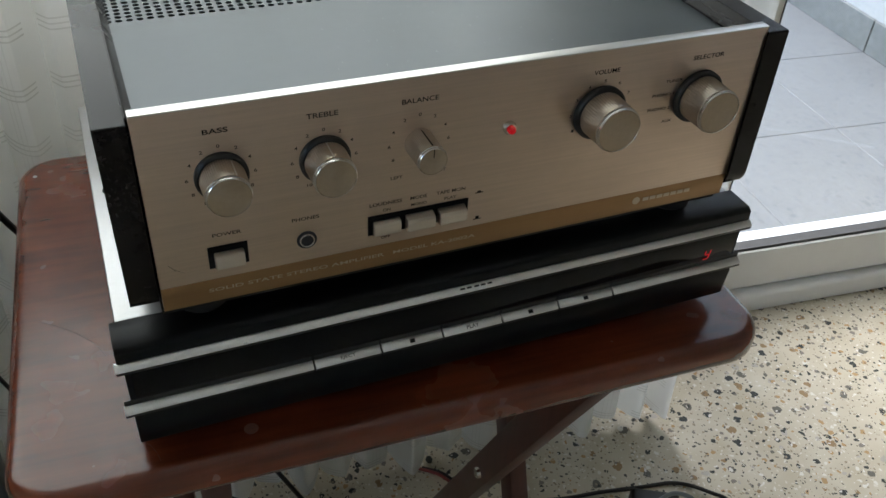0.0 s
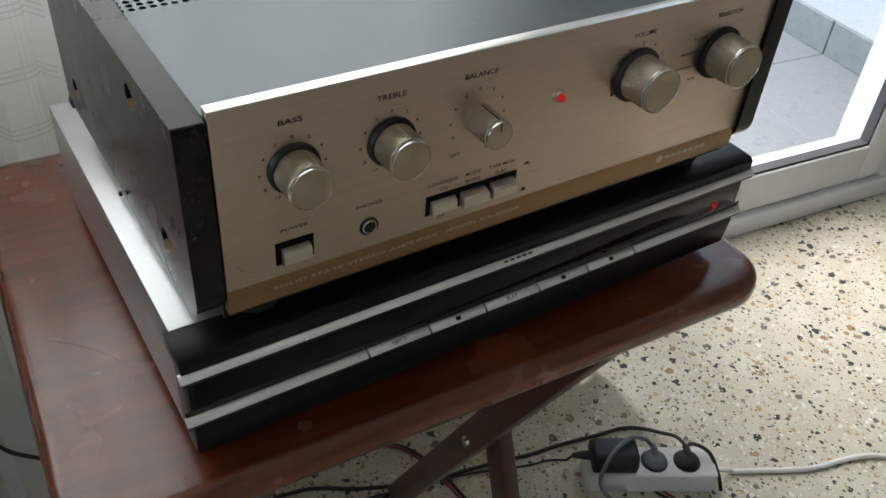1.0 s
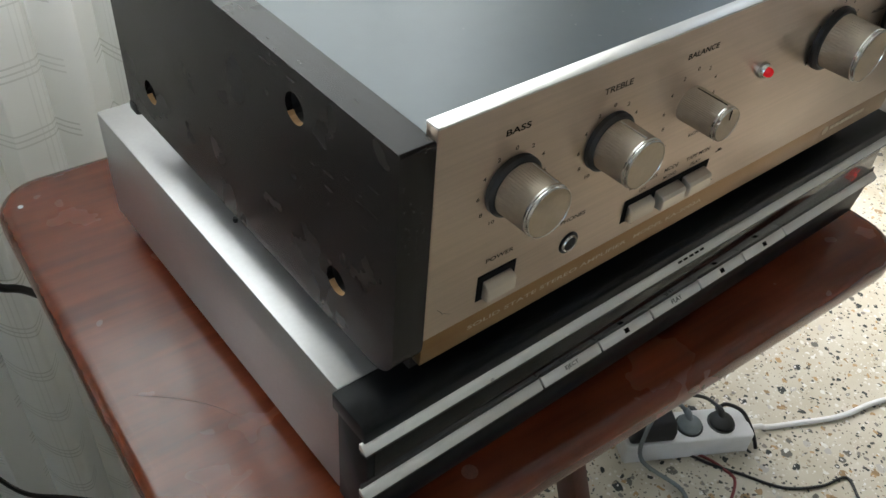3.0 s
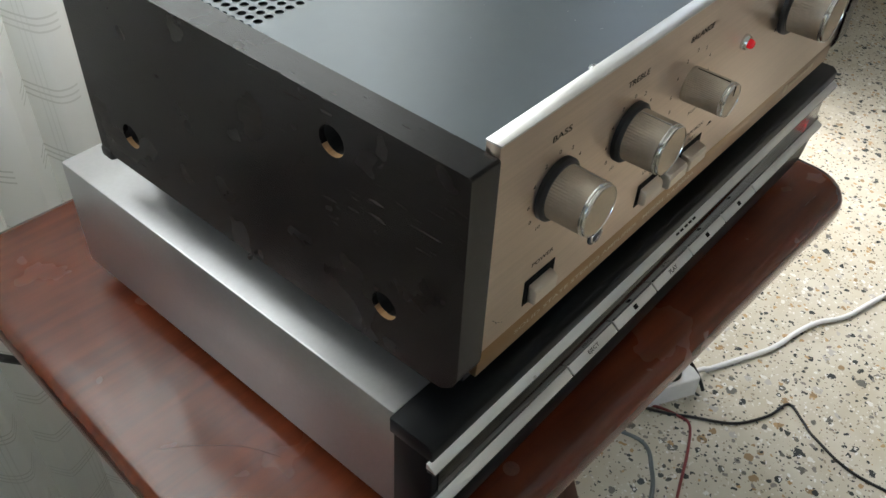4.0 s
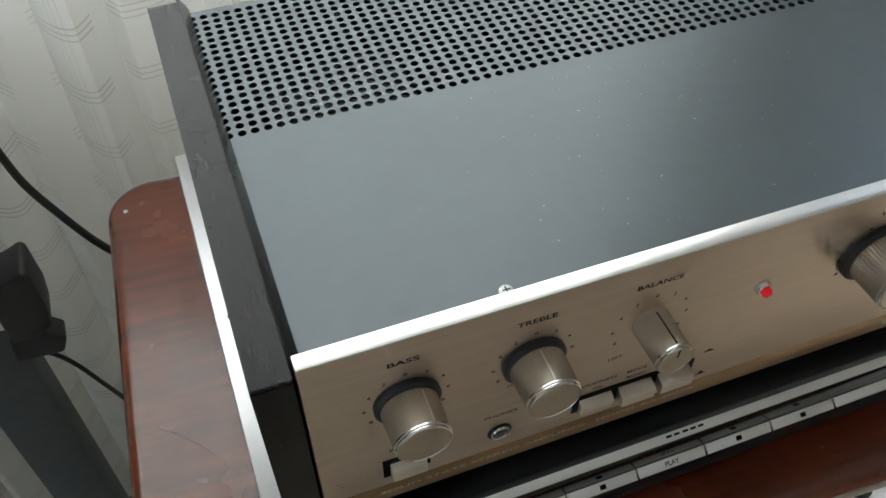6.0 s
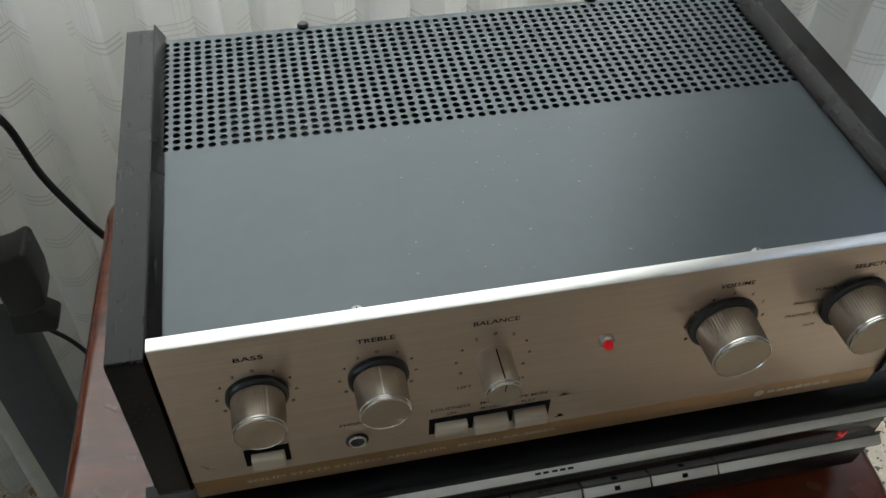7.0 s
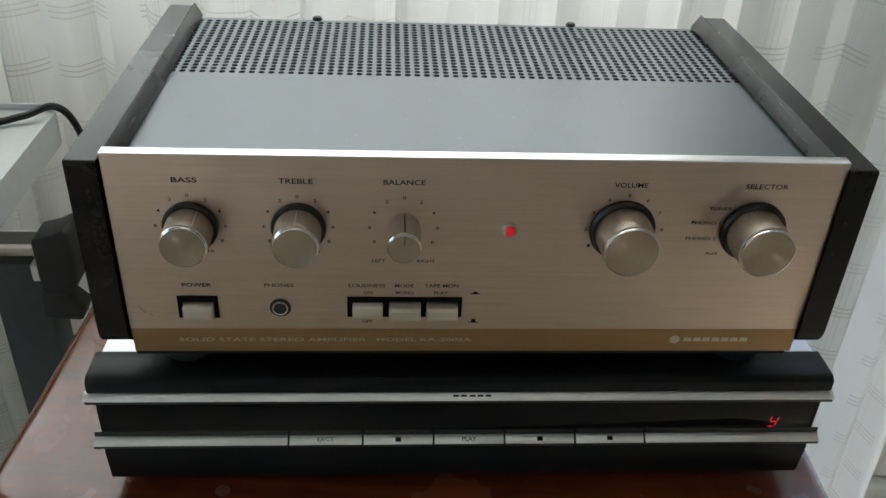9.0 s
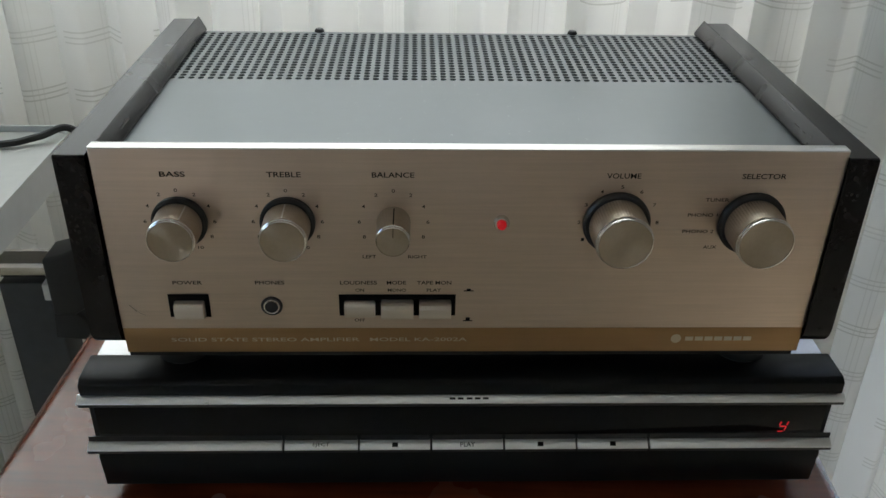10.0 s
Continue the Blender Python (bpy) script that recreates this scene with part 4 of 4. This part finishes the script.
part("tray_rim", rim, TRAY, stand)
part("tray_bracket", box(-0.62, -0.58, 0.30, 0.35, 0.636, 0.717, 0.003), STAND, stand)

# ---- power strip ----
strip_m = pose(0.477, 0.170, 0, 0, 0, -29.5)
strip = thing("power_strip", "white three-way power strip lying on the terrazzo floor", "power strip", strip_m)
part("housing", prism(rounded(-0.098, 0.098, -0.0275, 0.0275, 0.006), "z", 0.0, 0.040, 0.003, 3), WHITE_PLASTIC, strip, world_space=False)
for x in (-0.052, 0.005, 0.055):
    part("socket", lathe([(0.0205, 0.040), (0.0205, 0.0408), (0.019, 0.0410), (0.018, 0.0405), (0.0, 0.0405)], (x, 0.0, 0.0), "z", 28), DARK_HOLE, strip, "round dark socket well", world_space=False)
adapter = thing("mains_adapter", "black plug-in mains adapter in the power strip", "adapter", strip_m)
shell = prism([(-0.0250, 0.0415), (0.0250, 0.0415), (0.0260, 0.060), (0.0180, 0.074), (-0.0180, 0.074), (-0.0260, 0.060)], "x", -0.094, -0.026, 0.005, 3)
part("body", shell, BLACK, adapter, world_space=False)
part("cord_grip", lathe([(0.008, 0.004), (0.006, -0.014), (0.003, -0.026)], (-0.096, 0.0, 0.054), "x", 16), RUBBER, adapter, world_space=False)
for x, mat, text in ((0.005, GREY_CORD, "grey"), (0.055, RUBBER, "black")):
    plug = thing("mains_plug", "round %s mains plug in the power strip" % text, "plug", strip_m)
    part("body", lathe([(0.0178, 0.0412), (0.0178, 0.046), (0.014, 0.050), (0.006, 0.052)], (x, 0.0, 0.0), "z", 28), mat, plug, world_space=False)
    part("cord_boss", tube([(x, 0.002, 0.048), (x, 0.010, 0.054), (x, 0.019, 0.052)], 0.0052, 10), mat, plug, world_space=False)


def cable(points, r, mat, label, name="cable", n=8):
    return solid(name, tube(points, r, n), mat, label, "cable")


def on_strip(x, y, z):
    return tuple(strip_m @ Vector((x, y, z)))


cable([on_strip(0.055, 0.018, 0.052), on_strip(0.068, 0.020, 0.056), on_strip(0.090, 0.008, 0.050), on_strip(0.104, -0.012, 0.026), on_strip(0.110, -0.026, 0.004)], 0.003, RUBBER, "short black cord from a plug in the power strip")
cable([(-0.021, 0.408, 0.004), (0.028, 0.396, 0.004), (0.093, 0.36, 0.004), (0.184, 0.324, 0.004), (0.25, 0.312, 0.004), (0.338, 0.291, 0.004), (0.395, 0.282, 0.004), (0.460, 0.268, 0.004), (0.506, 0.259, 0.004), (0.532, 0.242, 0.006), (0.548, 0.216, 0.014), (0.552, 0.190, 0.030), on_strip(0.058, 0.020, 0.050)], 0.003, RUBBER, "black mains cord curving over the terrazzo floor")
cable([(0.08, 0.345, 0.003), (0.16, 0.325, 0.006), (0.24, 0.305, 0.006), (0.328, 0.276, 0.003), (0.364, 0.267, 0.003), (0.385, 0.250, 0.010), on_strip(-0.126, 0.004, 0.040), on_strip(-0.118, 0.0, 0.054)], 0.0018, RUBBER, "thin black adapter lead on the floor")
cable([on_strip(0.097, 0.0, 0.020), (0.595, 0.112, 0.010), (0.604, 0.108, 0.0045), (0.650, 0.084, 0.0045), (0.718, 0.051, 0.0045), (0.775, 0.037, 0.0045), (0.823, 0.020, 0.0045), (0.905, -0.022, 0.0045), (1.15, -0.06, 0.0045), (1.5, 0.10, 0.0045)], 0.0042, WHITE_CORD, "white mains cord of the power strip")
cable([on_strip(0.005, 0.017, 0.052), on_strip(-0.012, 0.020, 0.068), on_strip(-0.045, 0.004, 0.086), on_strip(-0.078, -0.028, 0.076), on_strip(-0.080, -0.044, 0.030), (0.412, 0.112, 0.005), (0.384, 0.080, 0.0035), (0.336, 0.053, 0.0035), (0.22, 0.02, 0.0035), (0.10, 0.06, 0.0035)], 0.0032, GREY_CORD, "grey mains cord from a plug to the floor")
cable([(0.476, 0.150, 0.0025), (0.488, 0.122, 0.0025), (0.492, 0.098, 0.0025), (0.488, 0.076, 0.0025), (0.439, 0.053, 0.0025), (0.361, 0.026, 0.0025), (0.22, -0.03, 0.0025)], 0.0022, RED_CORD, "dark red wire on the terrazzo floor")
cable([(0.468, 0.150, 0.0025), (0.482, 0.118, 0.0025), (0.505, 0.080, 0.0025), (0.537, 0.028, 0.0025), (0.585, -0.004, 0.0025), (0.628, -0.018, 0.0025), (0.612, -0.048, 0.0025), (0.595, -0.075, 0.0025), (0.574, -0.153, 0.0025), (0.60, -0.30, 0.0025)], 0.0022, RUBBER, "black wire on the terrazzo floor")
for dx, mat in ((0.0, RED_CORD), (0.006, RUBBER)):
    cable([(0.150 + dx, 0.42, 0.003), (0.178 + dx, 0.395, 0.003), (0.197 + dx, 0.350, 0.003), (0.205 + dx, 0.300, 0.003), (0.211 + dx, 0.264, 0.003), (0.24 + dx, 0.19, 0.003)], 0.0024, mat, "speaker wire running under the table")
cable([(0.00, 0.352, 0.003), (0.08, 0.331, 0.003), (0.135, 0.334, 0.003), (0.18, 0.336, 0.003), (0.20, 0.345, 0.010)], 0.003, RUBBER, "black cord bunched under the table")
cable([(-0.60, 0.34, 0.7457), (-0.42, 0.36, 0.7457), (-0.375, 0.372, 0.749), (-0.350, 0.385, 0.7535), (-0.337, 0.395, 0.730), (-0.328, 0.40, 0.672), (-0.314, 0.40, 0.632), (-0.297, 0.403, 0.588), (-0.280, 0.408, 0.555), (-0.255, 0.412, 0.530), (-0.20, 0.405, 0.45), (-0.10, 0.395, 0.20), (-0.02, 0.39, 0.005)], 0.0034, RUBBER, "black cable hanging from the tray behind the table")
cable([(-0.47, 0.43, 0.56), (-0.396, 0.42, 0.461), (-0.369, 0.42, 0.420), (-0.346, 0.42, 0.355), (-0.322, 0.418, 0.290), (-0.287, 0.416, 0.252), (-0.25, 0.412, 0.212), (-0.15, 0.405, 0.10), (-0.05, 0.40, 0.004)], 0.0024, RUBBER, "thin black cable hanging in front of the curtain")

# ---- pieces outdoors ----
deck = thing("terrace_tiles", "pale grey square terrace tiles with narrow joints", "terrace tiles", WALL, kind="structure")
tile_me = mesh_of("tile", box(-0.1992, 0.1992, -0.1992, 0.1992, -0.028, -0.018, 0.0015, 1), TILE)
for i in range(9):
    for j in range(9):
        t = new("tile", tile_me)
        t.parent = deck
        t.location = (1.745 - 0.4 * i, 0.405 + 0.4 * j, 0)
base = thing("terrace_skirting", "grey stone skirting along the white terrace wall", "skirting", WALL, kind="structure")
skirt_me = mesh_of("skirting_tile", box(-0.012, 0.0, 0.0, 0.396, -0.018, 0.085, 0.002, 1), SKIRT)
for j in range(9):
    t = new("skirting_tile", skirt_me)
    t.parent = base
    t.location = (1.9497, 0.207 + 0.4 * j, 0)
